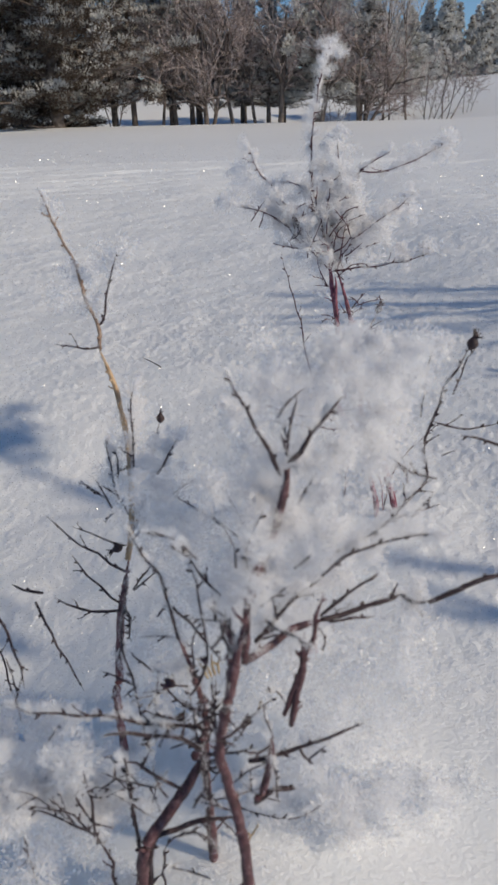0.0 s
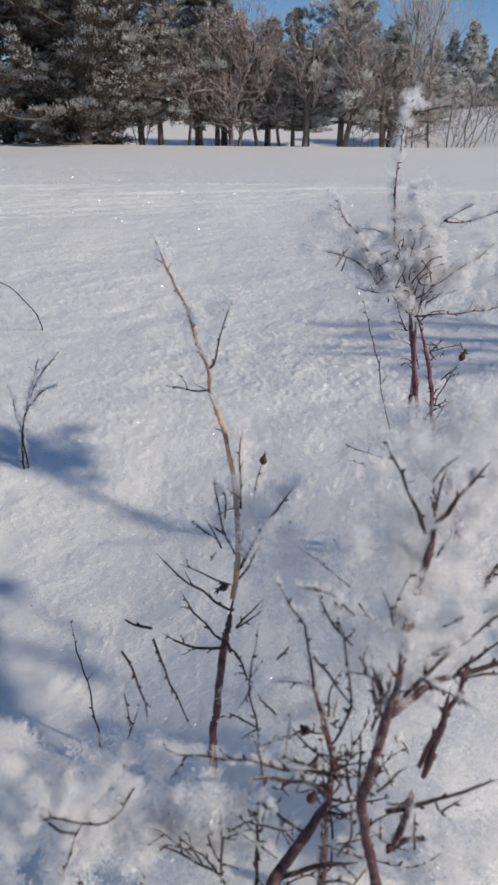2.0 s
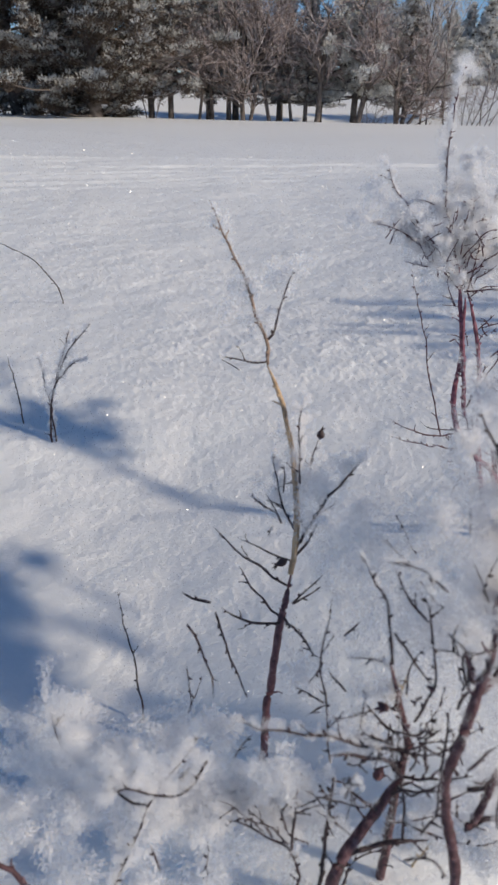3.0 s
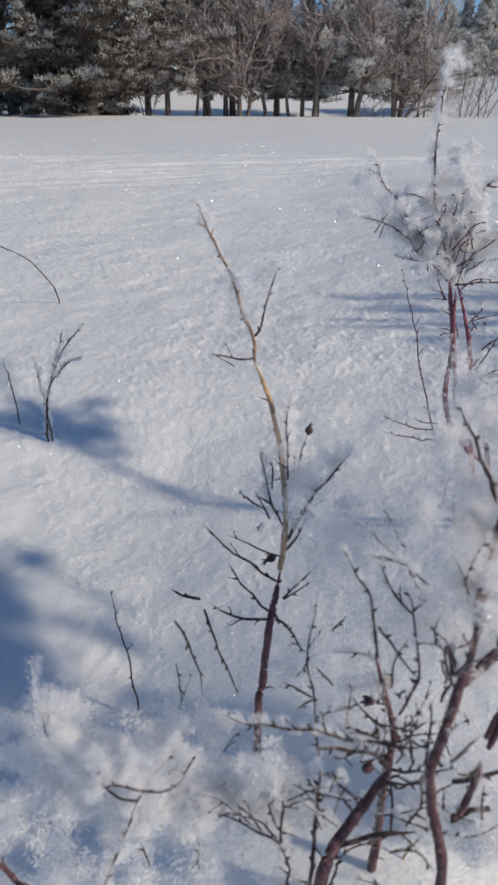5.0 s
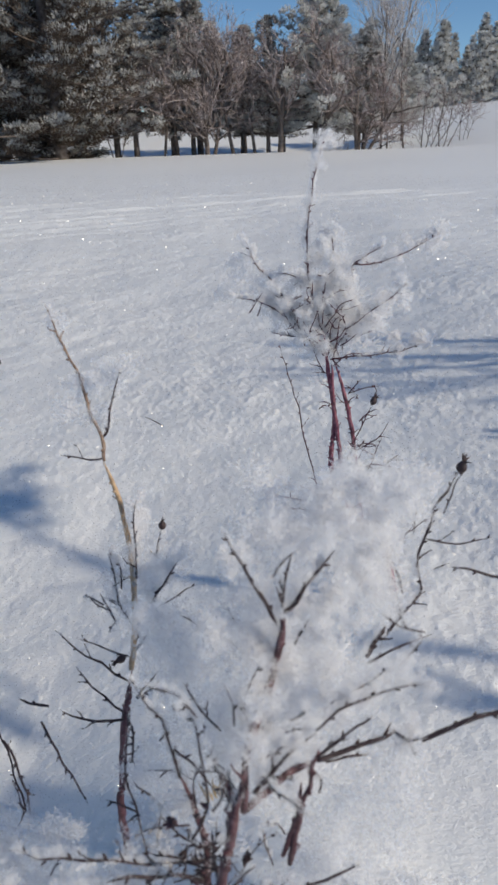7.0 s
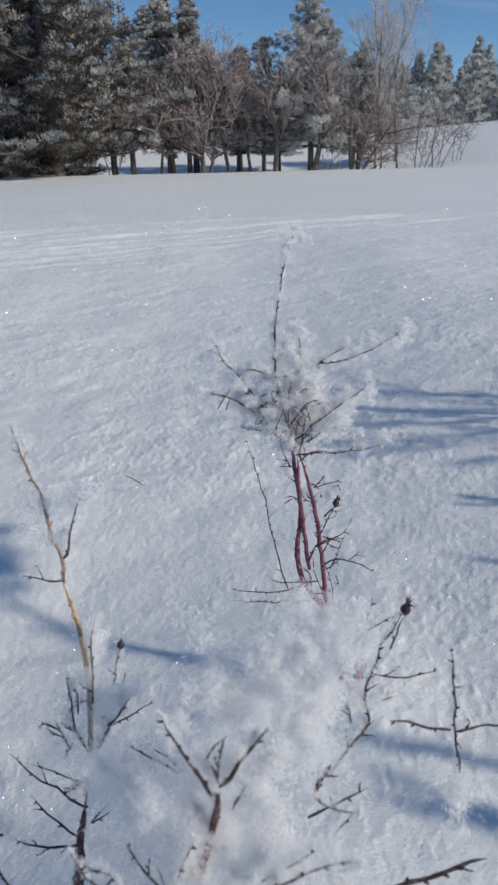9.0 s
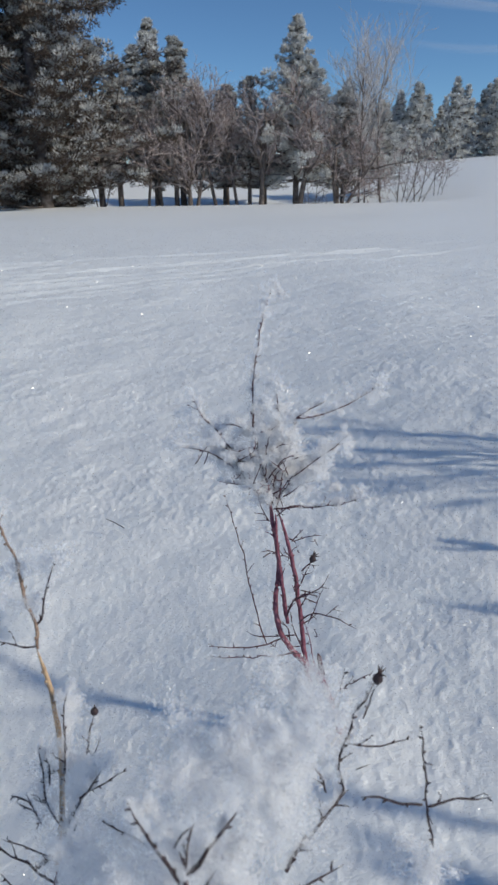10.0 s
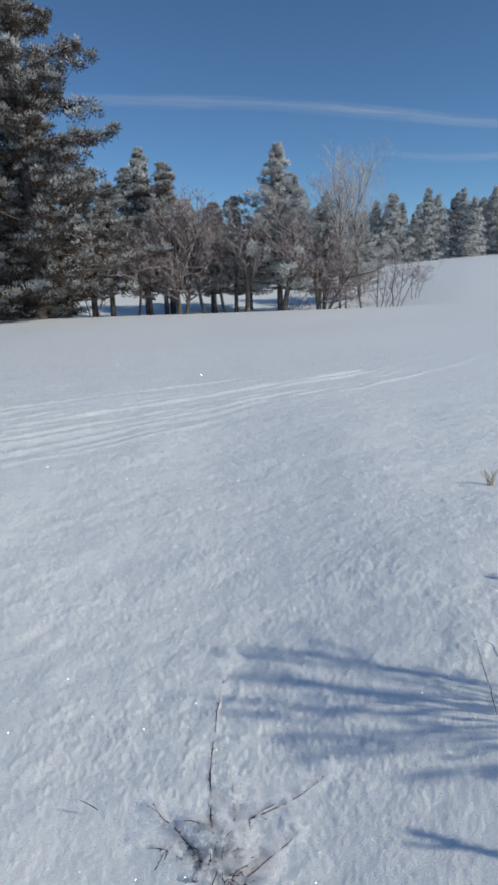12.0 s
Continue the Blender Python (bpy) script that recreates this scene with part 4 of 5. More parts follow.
cane(A, "twig", 2.4, 1.2, 1, (-0.094, 0.39, 0.133), (-0.099, 0.395, 0.167), (-0.103, 0.4, 0.201), (-0.109, 0.41, 0.249), (-0.108, 0.42, 0.281), (-0.103, 0.43, 0.305))
cane(A, "twig", 2.2, 1.0, 0, (-0.104, 0.405, 0.198), (-0.116, 0.405, 0.206), (-0.132, 0.405, 0.218))
cane(A, "twig", 2.0, 1.0, 0, (-0.103, 0.405, 0.195), (-0.113, 0.405, 0.186), (-0.121, 0.405, 0.178))
cane(A, "twig", 2.0, 1.0, 0, (-0.097, 0.405, 0.163), (-0.088, 0.405, 0.178), (-0.084, 0.405, 0.187))
cane(A, "twig", 2.0, 1.0, 0, (-0.109, 0.405, 0.251), (-0.113, 0.405, 0.236), (-0.12, 0.405, 0.222))
cane(A, "twig", 2.0, 1.0, 0, (-0.085, 0.405, 0.215), (-0.094, 0.405, 0.229), (-0.102, 0.405, 0.244))
cane(A, "twig", 2.4, 1.2, 0, (-0.084, 0.45, 0.239), (-0.071, 0.45, 0.26))
cane(A, "twig", 1.3, 0.8, 0, (-0.239, 0.45, 0.189), (-0.233, 0.445, 0.144), (-0.223, 0.445, 0.183))
cane(A, "stem", 7.4, 5.0, 2, (-0.003, 0.28, 0.135), (-0.013, 0.3, 0.191), (-0.021, 0.305, 0.233), (-0.015, 0.31, 0.272), (-0.008, 0.32, 0.306), (-0.002, 0.327, 0.336), (0.003, 0.335, 0.358))
cane(A, "stem", 5.0, 4.0, 5, (0.003, 0.335, 0.358), (0.011, 0.36, 0.365), (0.023, 0.39, 0.369), (0.031, 0.405, 0.394), (0.037, 0.413, 0.423))
cane(A, "twig", 2.0, 1.0, 1, (-0.048, 0.58, 0.273), (-0.02, 0.57, 0.258), (0.009, 0.56, 0.236))
cane(A, "twig", 2.0, 1.0, 1, (-0.018, 0.58, 0.293), (-0.005, 0.57, 0.273), (0.007, 0.565, 0.251))
cane(A, "twig", 2.2, 1.0, 2, (0.012, 0.55, 0.226), (0.025, 0.53, 0.216), (0.036, 0.5, 0.216))
cane(A, "twig", 2.6, 1.6, 0, (0.014, 0.51, 0.21), (0.025, 0.53, 0.22))
cane(A, "twig", 3.6, 1.2, 2, (0.031, 0.415, 0.415), (0.017, 0.419, 0.447), (0.006, 0.422, 0.469), (0, 0.426, 0.48), (-0.008, 0.43, 0.496))
cane(A, "twig", 2.4, 1.0, 1, (0.037, 0.416, 0.431), (0.033, 0.418, 0.442), (0.031, 0.42, 0.451))
cane(A, "twig", 2.8, 1.0, 2, (0.036, 0.416, 0.432), (0.04, 0.423, 0.456), (0.045, 0.43, 0.475))
cane(A, "twig", 4.4, 1.4, 4, (0.037, 0.416, 0.426), (0.047, 0.42, 0.432), (0.055, 0.424, 0.446), (0.065, 0.428, 0.456), (0.079, 0.436, 0.472))
cane(H2, "twig", 3.0, 1.2, 1, (0.183, 0.588, 0.296), (0.174, 0.587, 0.329), (0.156, 0.586, 0.354), (0.141, 0.585, 0.368))
cane(A, "twig", 3.6, 1.8, 4, (0.008, 0.334, 0.321), (0.015, 0.338, 0.326), (0.029, 0.342, 0.344), (0.042, 0.346, 0.359), (0.057, 0.35, 0.368))
cane(A, "twig", 2.2, 1.2, 4, (0.057, 0.35, 0.368), (0.073, 0.358, 0.377), (0.095, 0.365, 0.382), (0.122, 0.373, 0.382), (0.155, 0.38, 0.381))
cane(A, "stem", 4.2, 3.2, 0, (-0, 0.332, 0.303), (0.01, 0.343, 0.3), (0.024, 0.354, 0.3), (0.038, 0.364, 0.304), (0.062, 0.375, 0.302))
cane(A, "twig", 3.0, 1.6, 1, (0.061, 0.372, 0.309), (0.083, 0.376, 0.328), (0.102, 0.381, 0.338), (0.106, 0.385, 0.342))
cane(A, "twig", 4.6, 3.0, 2, (0.062, 0.375, 0.302), (0.075, 0.38, 0.3), (0.096, 0.385, 0.304), (0.12, 0.39, 0.309), (0.13, 0.395, 0.309))
cane(A, "twig", 2.4, 1.6, 1, (0.069, 0.375, 0.299), (0.091, 0.38, 0.296), (0.109, 0.385, 0.294))
cane(A, "twig", 3.0, 3.4, 4, (0.13, 0.395, 0.309), (0.14, 0.392, 0.302), (0.153, 0.39, 0.303))
cane(A, "twig", 4.4, 3.0, 1, (0.152, 0.388, 0.305), (0.175, 0.39, 0.314), (0.197, 0.392, 0.324), (0.269, 0.402, 0.34))
cane(A, "stem", 2.8, 2.2, 0, (0.03, 0.335, 0.24), (0.037, 0.338, 0.259), (0.044, 0.34, 0.294), (0.054, 0.342, 0.337), (0.059, 0.345, 0.357))
cane(A, "stem", 3.6, 3.4, 0, (0.036, 0.337, 0.225), (0.04, 0.338, 0.252), (0.043, 0.34, 0.276), (0.044, 0.341, 0.305), (0.045, 0.342, 0.321))
cane(A, "twig", 4.4, 1.2, 1, (0.001, 0.31, 0.22), (0.017, 0.314, 0.217), (0.042, 0.318, 0.223), (0.064, 0.321, 0.231), (0.092, 0.325, 0.239))
cane(A, "twig", 2.4, 1.2, 1, (0.041, 0.316, 0.225), (0.049, 0.317, 0.209), (0.063, 0.318, 0.226))
cane(A, "stem", 4.2, 3.4, 2, (0.005, 0.305, 0.178), (0.011, 0.307, 0.185), (0.017, 0.31, 0.217), (0.019, 0.312, 0.244))
cane(A, "twig", 4.6, 3.8, 1, (0.005, 0.305, 0.174), (0.02, 0.308, 0.185), (0.039, 0.312, 0.183))
cane(A, "twig", 2.6, 1.6, 1, (-0.016, 0.287, 0.277), (-0.005, 0.294, 0.279), (0.009, 0.3, 0.285))
cane(A, "twig", 2.6, 1.6, 1, (0.017, 0.308, 0.24), (0.008, 0.304, 0.238), (-0.004, 0.3, 0.245))
cane(A, "stem", 4.0, 3.2, 0, (-0, 0.332, 0.303), (0.001, 0.334, 0.33), (0.003, 0.336, 0.362))
cane(A, "stem", 3.2, 2.2, 1, (-0.006, 0.333, 0.314), (-0.013, 0.335, 0.332), (-0.016, 0.337, 0.345))
cane(A, "twig", 2.6, 1.2, 2, (-0.02, 0.41, 0.299), (-0.032, 0.415, 0.309), (-0.041, 0.42, 0.32), (-0.053, 0.425, 0.343))
cane(A, "twig", 2.2, 1.2, 1, (-0.02, 0.555, 0.264), (-0.051, 0.558, 0.292), (-0.074, 0.56, 0.305))
cane(A, "twig", 2.4, 1.4, 1, (0.014, 0.45, 0.366), (0.012, 0.45, 0.38), (0.01, 0.45, 0.393))
cane(A, "twig", 2.2, 1.2, 1, (0.047, 0.43, 0.377), (0.052, 0.435, 0.387), (0.06, 0.44, 0.398))
cane(A, "twig", 2.4, 1.4, 0, (-0.09, 0.335, 0.178), (-0.086, 0.335, 0.189), (-0.081, 0.335, 0.202))
cane(A, "twig", 3.0, 2.0, 1, (-0.022, 0.34, 0.199), (-0.029, 0.34, 0.231), (-0.019, 0.34, 0.254))
cane(A, "twig", 2.4, 1.2, 1, (-0.04, 0.35, 0.11), (-0.039, 0.353, 0.154), (-0.045, 0.357, 0.216), (-0.047, 0.36, 0.246))
cane(A, "twig", 2.2, 1.2, 1, (-0.029, 0.35, 0.166), (-0.039, 0.347, 0.163), (-0.029, 0.343, 0.157), (-0.022, 0.34, 0.173))
cane(A, "twig", 2.4, 1.2, 0, (-0.077, 0.325, 0.076), (-0.056, 0.328, 0.097), (-0.034, 0.33, 0.066))
cane(A, "stem", 8.2, 6.6, 1, (-0.094, 0.31, 0.091), (-0.072, 0.33, 0.123), (-0.051, 0.345, 0.144), (-0.037, 0.355, 0.169))
cane(A, "stem", 6.0, 3.0, 2, (-0.037, 0.355, 0.169), (-0.036, 0.36, 0.204), (-0.039, 0.37, 0.223), (-0.048, 0.38, 0.25), (-0.056, 0.385, 0.278))
cane(A, "twig", 3.0, 1.0, 2, (-0.055, 0.378, 0.282), (-0.061, 0.38, 0.315), (-0.068, 0.385, 0.347), (-0.079, 0.39, 0.365), (-0.09, 0.395, 0.383))
cane(A, "twig", 2.4, 1.0, 1, (-0.057, 0.38, 0.315), (-0.041, 0.38, 0.29), (-0.017, 0.37, 0.259))
cane(A, "twig", 2.4, 1.2, 1, (-0.043, 0.335, 0.265), (-0.033, 0.345, 0.278), (-0.029, 0.35, 0.31), (-0.036, 0.37, 0.349), (-0.042, 0.38, 0.363))
cane(A, "twig", 2.6, 1.4, 1, (-0.014, 0.33, 0.288), (-0.011, 0.335, 0.312), (-0.009, 0.34, 0.342))
cane(A, "twig", 2.4, 1.4, 1, (-0.01, 0.335, 0.309), (-0.016, 0.335, 0.33), (-0.018, 0.335, 0.344))
cane(A, "twig", 2.4, 1.4, 0, (-0.021, 0.31, 0.219), (-0.024, 0.315, 0.272), (-0.024, 0.32, 0.303))
cane(A, "twig", 4.0, 2.4, 1, (-0.037, 0.355, 0.169), (-0.054, 0.34, 0.208), (-0.074, 0.33, 0.227), (-0.109, 0.315, 0.247))
cane(A, "twig", 3.0, 1.6, 2, (-0.039, 0.355, 0.203), (-0.073, 0.34, 0.225), (-0.105, 0.33, 0.251), (-0.136, 0.33, 0.255), (-0.191, 0.33, 0.266))
cane(A, "twig", 3.2, 1.4, 0, (-0.057, 0.34, 0.14), (-0.082, 0.335, 0.171), (-0.106, 0.33, 0.2))
cane(A, "twig", 4.0, 2.6, 1, (-0.101, 0.33, 0.097), (-0.101, 0.33, 0.163), (-0.102, 0.33, 0.201))
cane(A, "twig", 6.0, 4.0, 1, (-0.087, 0.315, 0.099), (-0.067, 0.325, 0.107), (-0.042, 0.325, 0.12), (-0.012, 0.325, 0.123))
cane(A, "twig", 2.6, 1.6, 0, (-0.037, 0.355, 0.167), (-0.017, 0.33, 0.201), (0.007, 0.32, 0.222))
cane(A, "twig", 2.6, 1.6, 0, (-0.047, 0.348, 0.15), (-0.026, 0.33, 0.188), (-0.018, 0.305, 0.232))
cane(A, "twig", 2.6, 1.6, 0, (-0.035, 0.325, 0.124), (-0.035, 0.34, 0.156), (-0.038, 0.35, 0.172))
cane(A, "twig", 2.4, 1.2, 1, (-0.041, 0.28, 0.21), (-0.031, 0.285, 0.234), (-0.03, 0.29, 0.262))
cane(A, "twig", 2.4, 1.2, 0, (-0.041, 0.362, 0.208), (-0.059, 0.365, 0.226), (-0.068, 0.37, 0.234), (-0.074, 0.37, 0.244))
cane(A, "twig", 3.2, 1.4, 0, (-0.13, 0.318, 0.101), (-0.156, 0.325, 0.118), (-0.181, 0.33, 0.13), (-0.205, 0.335, 0.129))
cane(A, "twig", 2.2, 1.2, 1, (-0.15, 0.32, 0.127), (-0.162, 0.325, 0.143), (-0.172, 0.33, 0.15))
cane(A, "twig", 2.0, 1.2, 0, (-0.138, 0.32, 0.139), (-0.144, 0.32, 0.167), (-0.131, 0.32, 0.179))
cane(A, "twig", 2.6, 1.6, 0, (-0.134, 0.318, 0.101), (-0.132, 0.32, 0.164), (-0.133, 0.32, 0.201))
cane(A, "twig", 2.4, 1.2, 1, (-0.053, 0.27, 0.192), (-0.037, 0.265, 0.205), (-0.02, 0.26, 0.189))
cane(A, "twig", 2.6, 1.6, 3, (-0.291, 0.3, 0.065), (-0.27, 0.31, 0.124), (-0.256, 0.32, 0.166), (-0.23, 0.34, 0.199), (-0.21, 0.36, 0.213))
cane(A, "twig", 2.4, 1.4, 5, (-0.256, 0.32, 0.166), (-0.285, 0.33, 0.164), (-0.337, 0.36, 0.174), (-0.368, 0.4, 0.191))
cane(A, "twig", 2.4, 1.4, 5, (-0.208, 0.34, 0.2), (-0.228, 0.32, 0.183), (-0.272, 0.31, 0.196), (-0.297, 0.31, 0.188))
cane(A, "twig", 2.0, 1.2, 1, (-0.244, 0.29, 0.124), (-0.252, 0.3, 0.143))
cane(A, "stem", 4.0, 2.4, 1, (-0.295, 0.27, 0.06), (-0.331, 0.27, 0.089), (-0.371, 0.275, 0.085), (-0.43, 0.28, 0.094))
cane(A, "stem", 3.6, 2.0, 1, (-0.348, 0.29, 0.076), (-0.371, 0.295, 0.096), (-0.396, 0.3, 0.111), (-0.438, 0.31, 0.117))
cane(W, "twig", 2.2, 1.0, 0, (-0.332, 0.62, -0.06), (-0.34, 0.63, 0.003), (-0.352, 0.64, 0.057), (-0.358, 0.65, 0.104))
cane(W, "twig", 1.8, 1.0, 0, (-0.44, 0.6, -0.084), (-0.458, 0.6, -0.068), (-0.478, 0.6, -0.051))
cane(P, "twig", 4.1, 1.7, 3, (-0.698, 1.42, 0.004), (-0.667, 1.42, 0.097), (-0.631, 1.42, 0.164), (-0.576, 1.42, 0.226))
cane(P, "twig", 3.1, 1.4, 3, (-0.669, 1.42, 0.082), (-0.633, 1.41, 0.124), (-0.584, 1.4, 0.151))
cane(P, "twig", 3.4, 1.4, 3, (-0.698, 1.42, 0.012), (-0.705, 1.42, 0.073), (-0.71, 1.42, 0.14))
cane(P, "twig", 2.7, 1.4, 3, (-0.676, 1.42, 0.081), (-0.652, 1.43, 0.152), (-0.631, 1.43, 0.21))
cane(Q, "twig", 2.5, 1.4, 1, (-0.81, 1.5, 0.011), (-0.816, 1.5, 0.067), (-0.823, 1.5, 0.114))
cane(Q, "twig", 3.6, 1.4, 0, (-0.985, 2.47, 0.011), (-0.998, 2.4, 0.089), (-1.045, 2.35, 0.168), (-1.123, 2.3, 0.224), (-1.178, 2.25, 0.256))
cane(G, "twig", 2.2, 1.3, 0, (-0.238, 1.74, -0.009), (-0.265, 1.75, 0.006), (-0.294, 1.76, 0.016))
cane(R, "twig", 2.0, 0.9, 2, (1.064, 1.9, 0.071), (1.034, 1.92, 0.189), (1.002, 1.94, 0.295), (0.982, 1.96, 0.378))
cane(R, "twig", 2.0, 0.9, 3, (1.095, 1.89, 0.011), (1.04, 1.9, 0.04), (0.969, 1.9, 0.101))
cane(R, "twig", 1.6, 0.8, 2, (1.098, 1.95, 0.206), (1.052, 1.95, 0.317), (1.006, 1.96, 0.36))
def tangle(shrub, centre, size, n, reach, rime, seed):
    """Fine crooked shoots among the stems."""
    r = np.random.default_rng(seed)
    for k in range(n):
        p = np.asarray(centre) + r.normal(size=3) * size
        way = r.normal(size=3) * (0.9, 0.5, 0.4) + (0, 0, 0.8)
        way /= np.linalg.norm(way)
        L = reach * r.uniform(0.5, 1.2)
        q = p + way * L
        cane(shrub, "twig", r.uniform(1.2, 2.2), 0.7, rime, p, (p + q) / 2 + r.normal(size=3) * 0.1 * L, q)


tangle(A, (-0.03, 0.345, 0.19), (0.045, 0.03, 0.05), 16, 0.06, 2, 41)
tangle(A, (0.00, 0.36, 0.31), (0.05, 0.03, 0.05), 9, 0.05, 2, 42)
tangle(A, (-0.13, 0.33, 0.14), (0.05, 0.03, 0.03), 9, 0.05, 1, 43)
tangle(A, (0.06, 0.40, 0.36), (0.05, 0.04, 0.05), 6, 0.05, 2, 44)
tangle(A, (-0.041, 0.355, 0.214), (0.016, 0.015, 0.022), 14, 0.045, 0, 51)
tangle(A, (-0.004, 0.34, 0.333), (0.016, 0.015, 0.022), 8, 0.04, 1, 52)
tangle(A, (-0.011, 0.32, 0.225), (0.014, 0.012, 0.014), 6, 0.035, 0, 53)
tangle(A, (-0.107, 0.33, 0.139), (0.02, 0.015, 0.018), 8, 0.045, 1, 54)
tangle(B, (0.16, 1.07, 0.47), (0.024, 0.02, 0.035), 20, 0.05, 2, 45)
tangle(B, (0.10, 1.09, 0.49), (0.035, 0.02, 0.02), 10, 0.045, 1, 46)
tangle(B, (0.19, 0.98, 0.27), (0.018, 0.02, 0.07), 24, 0.038, 0, 47)
tangle(B, (0.155, 1.05, 0.42), (0.02, 0.015, 0.03), 14, 0.05, 0, 49)
tangle(Y, (-0.15, 0.60, 0.28), (0.015, 0.02, 0.05), 8, 0.04, 1, 48)
hip(H1, (-0.098, 0.685, 0.330), (0.05, 0, 1), 0.012, 3)
hip(H2, (0.235, 0.600, 0.445), (0.2, 0, 1), 0.014, 6)
hip(B, (0.209, 0.930, 0.385), (0.3, 0, 1), 0.013, 8)
hip(Y, (-0.137, 0.570, 0.233), (-1, -0.4, -0.3), 0.012, 5)


def fan(shrub, foot, n, reach, rime, seed, west=0.2, open_by=0.55):
    """A clump of canes that spread from one foot."""
    r = np.random.default_rng(seed)
    foot = np.asarray(foot, float)
    for k in range(n):
        way = np.array([r.normal() * 0.15 + west, open_by * (2 * k / (n - 1) - 1) + r.normal() * 0.06, 1.0])
        way /= np.linalg.norm(way)
        L = reach * r.uniform(0.6, 1.0)
        bend = r.normal(size=3) * 0.08 * L
        mid, tip = foot + way * L * 0.5 + bend, foot + way * L
        cane(shrub, "stem", 3.5, 1.2, rime, foot + r.normal(size=3) * (0.03, 0.03, 0), mid, tip, coarse=True)
        for j in range(2):
            u = r.uniform(0.45, 0.9)
            p = foot + (tip - foot) * u + bend * (1 - abs(2 * u - 1))
            q = p + (way * 0.8 + r.normal(size=3) * 0.35) * L * r.uniform(0.2, 0.3)
            cane(shrub, "twig", 2, 0.8, min(5, rime + 1), p, (p + q) / 2 + r.normal(size=3) * 0.01, q, coarse=True)


dice = np.random.default_rng(77)
fan(R3, (0.96, 0.50, 0.05), 2, 0.52, 4, 8, west=0.0, open_by=0.0)
fan(R6, (1.06, 1.06, 0.08), 2, 0.30, 2, 12, west=0.0, open_by=0.1)
fan(R4, (1.10, 1.31, 0.08), 2, 0.31, 2, 9, west=0.0, open_by=0.05)
fan(R5, (1.80, 2.62, 0.08), 4, 0.30, 3, 10, west=0.0)
fan(R, (1.34, 1.78, 0.07), 20, 0.80, 2, 3, west=0.0, open_by=0.62)
rime_mass(A, (0.046, 0.453, 0.459), 0.036, 7400)
rime_mass(A, (0.077, 0.480, 0.474), 0.038, 7400)
rime_mass(A, (0.113, 0.498, 0.431), 0.037, 6400)
rime_mass(A, (0.097, 0.462, 0.409), 0.033, 5800)
rime_mass(A, (0.054, 0.426, 0.366), 0.036, 7800)
rime_mass(A, (0.038, 0.408, 0.333), 0.034, 6000)
rime_mass(A, (0.073, 0.408, 0.317), 0.024, 7200)
rime_mass(A, (0.001, 0.435, 0.379), 0.035, 4300)
rime_mass(A, (-0.011, 0.408, 0.307), 0.032, 8700)
rime_mass(A, (-0.067, 0.480, 0.296), 0.033, 5800)
rime_mass(A, (-0.090, 0.516, 0.330), 0.031, 2600)
rime_mass(A, (0.123, 0.390, 0.251), 0.029, 2000)
rime_mass(A, (0.158, 0.408, 0.256), 0.018, 1200)
rime_mass(A, (0.091, 0.390, 0.282), 0.025, 1600)
rime_mass(A, (0.049, 0.372, 0.307), 0.026, 5000)
rime_mass(A, (0.012, 0.372, 0.316), 0.026, 5000)
rime_mass(H2, (0.157, 0.600, 0.424), 0.031, 7200)
rime_mass(H2, (0.108, 0.500, 0.321), 0.018, 2000)
rime_mass(A, (-0.347, 0.360, 0.157), 0.032, 6000)
rime_mass(A, (-0.318, 0.380, 0.179), 0.029, 6000)
rime_mass(A, (-0.287, 0.350, 0.165), 0.034, 8000)
rime_mass(A, (-0.377, 0.340, 0.118), 0.031, 5000)
rime_mass(A, (-0.326, 0.330, 0.137), 0.029, 6000)
rime_mass(A, (-0.265, 0.330, 0.140), 0.026, 5000)
rime_mass(A, (-0.200, 0.340, 0.145), 0.026, 6000)
rime_mass(A, (-0.155, 0.340, 0.147), 0.028, 7000)
rime_mass(A, (-0.124, 0.350, 0.150), 0.023, 5000)
rime_mass(A, (-0.242, 0.400, 0.150), 0.027, 4000)
rime_mass(A, (-0.194, 0.420, 0.136), 0.025, 3000)
rime_mass(A, (-0.413, 0.330, 0.071), 0.026, 3000)
rime_mass(A, (-0.037, 0.408, 0.163), 0.031, 1300)
rime_mass(A, (-0.055, 0.543, 0.277), 0.033, 2800)
rime_mass(A, (-0.012, 0.516, 0.306), 0.034, 3500)
rime_mass(A, (-0.015, 0.462, 0.258), 0.041, 3500)
rime_mass(A, (-0.058, 0.471, 0.233), 0.032, 2000)
rime_mass(A, (0.015, 0.426, 0.221), 0.030, 1300)
rime_mass(A, (0.051, 0.453, 0.323), 0.039, 4200)
rime_mass(A, (0.074, 0.426, 0.294), 0.032, 1000)
rime_mass(A, (0.022, 0.372, 0.070), 0.034, 4000)
rime_mass(A, (0.060, 0.354, 0.084), 0.033, 4000)
rime_mass(A, (0.085, 0.372, 0.159), 0.025, 1300)
rime_mass(A, (-0.109, 0.453, 0.187), 0.025, 2400)
rime_mass(A, (0.024, 0.372, 0.070), 0.032, 3200)
rime_mass(A, (-0.190, 0.336, 0.177), 0.028, 3200)
rime_mass(A, (0.022, 0.408, 0.186), 0.023, 600)
rime_mass(A, (0.067, 0.408, 0.146), 0.030, 600)
rime_mass(A, (0.098, 0.426, 0.203), 0.029, 600)
rime_mass(Y, (-0.199, 0.740, 0.505), 0.017, 1500)
rime_mass(Y, (-0.158, 0.725, 0.517), 0.018, 1500)
rime_mass(Y, (-0.214, 0.715, 0.481), 0.015, 1100)
rime_mass(Y, (-0.134, 0.720, 0.533), 0.014, 1000)
rime_mass(Y, (-0.176, 0.710, 0.470), 0.016, 1300)
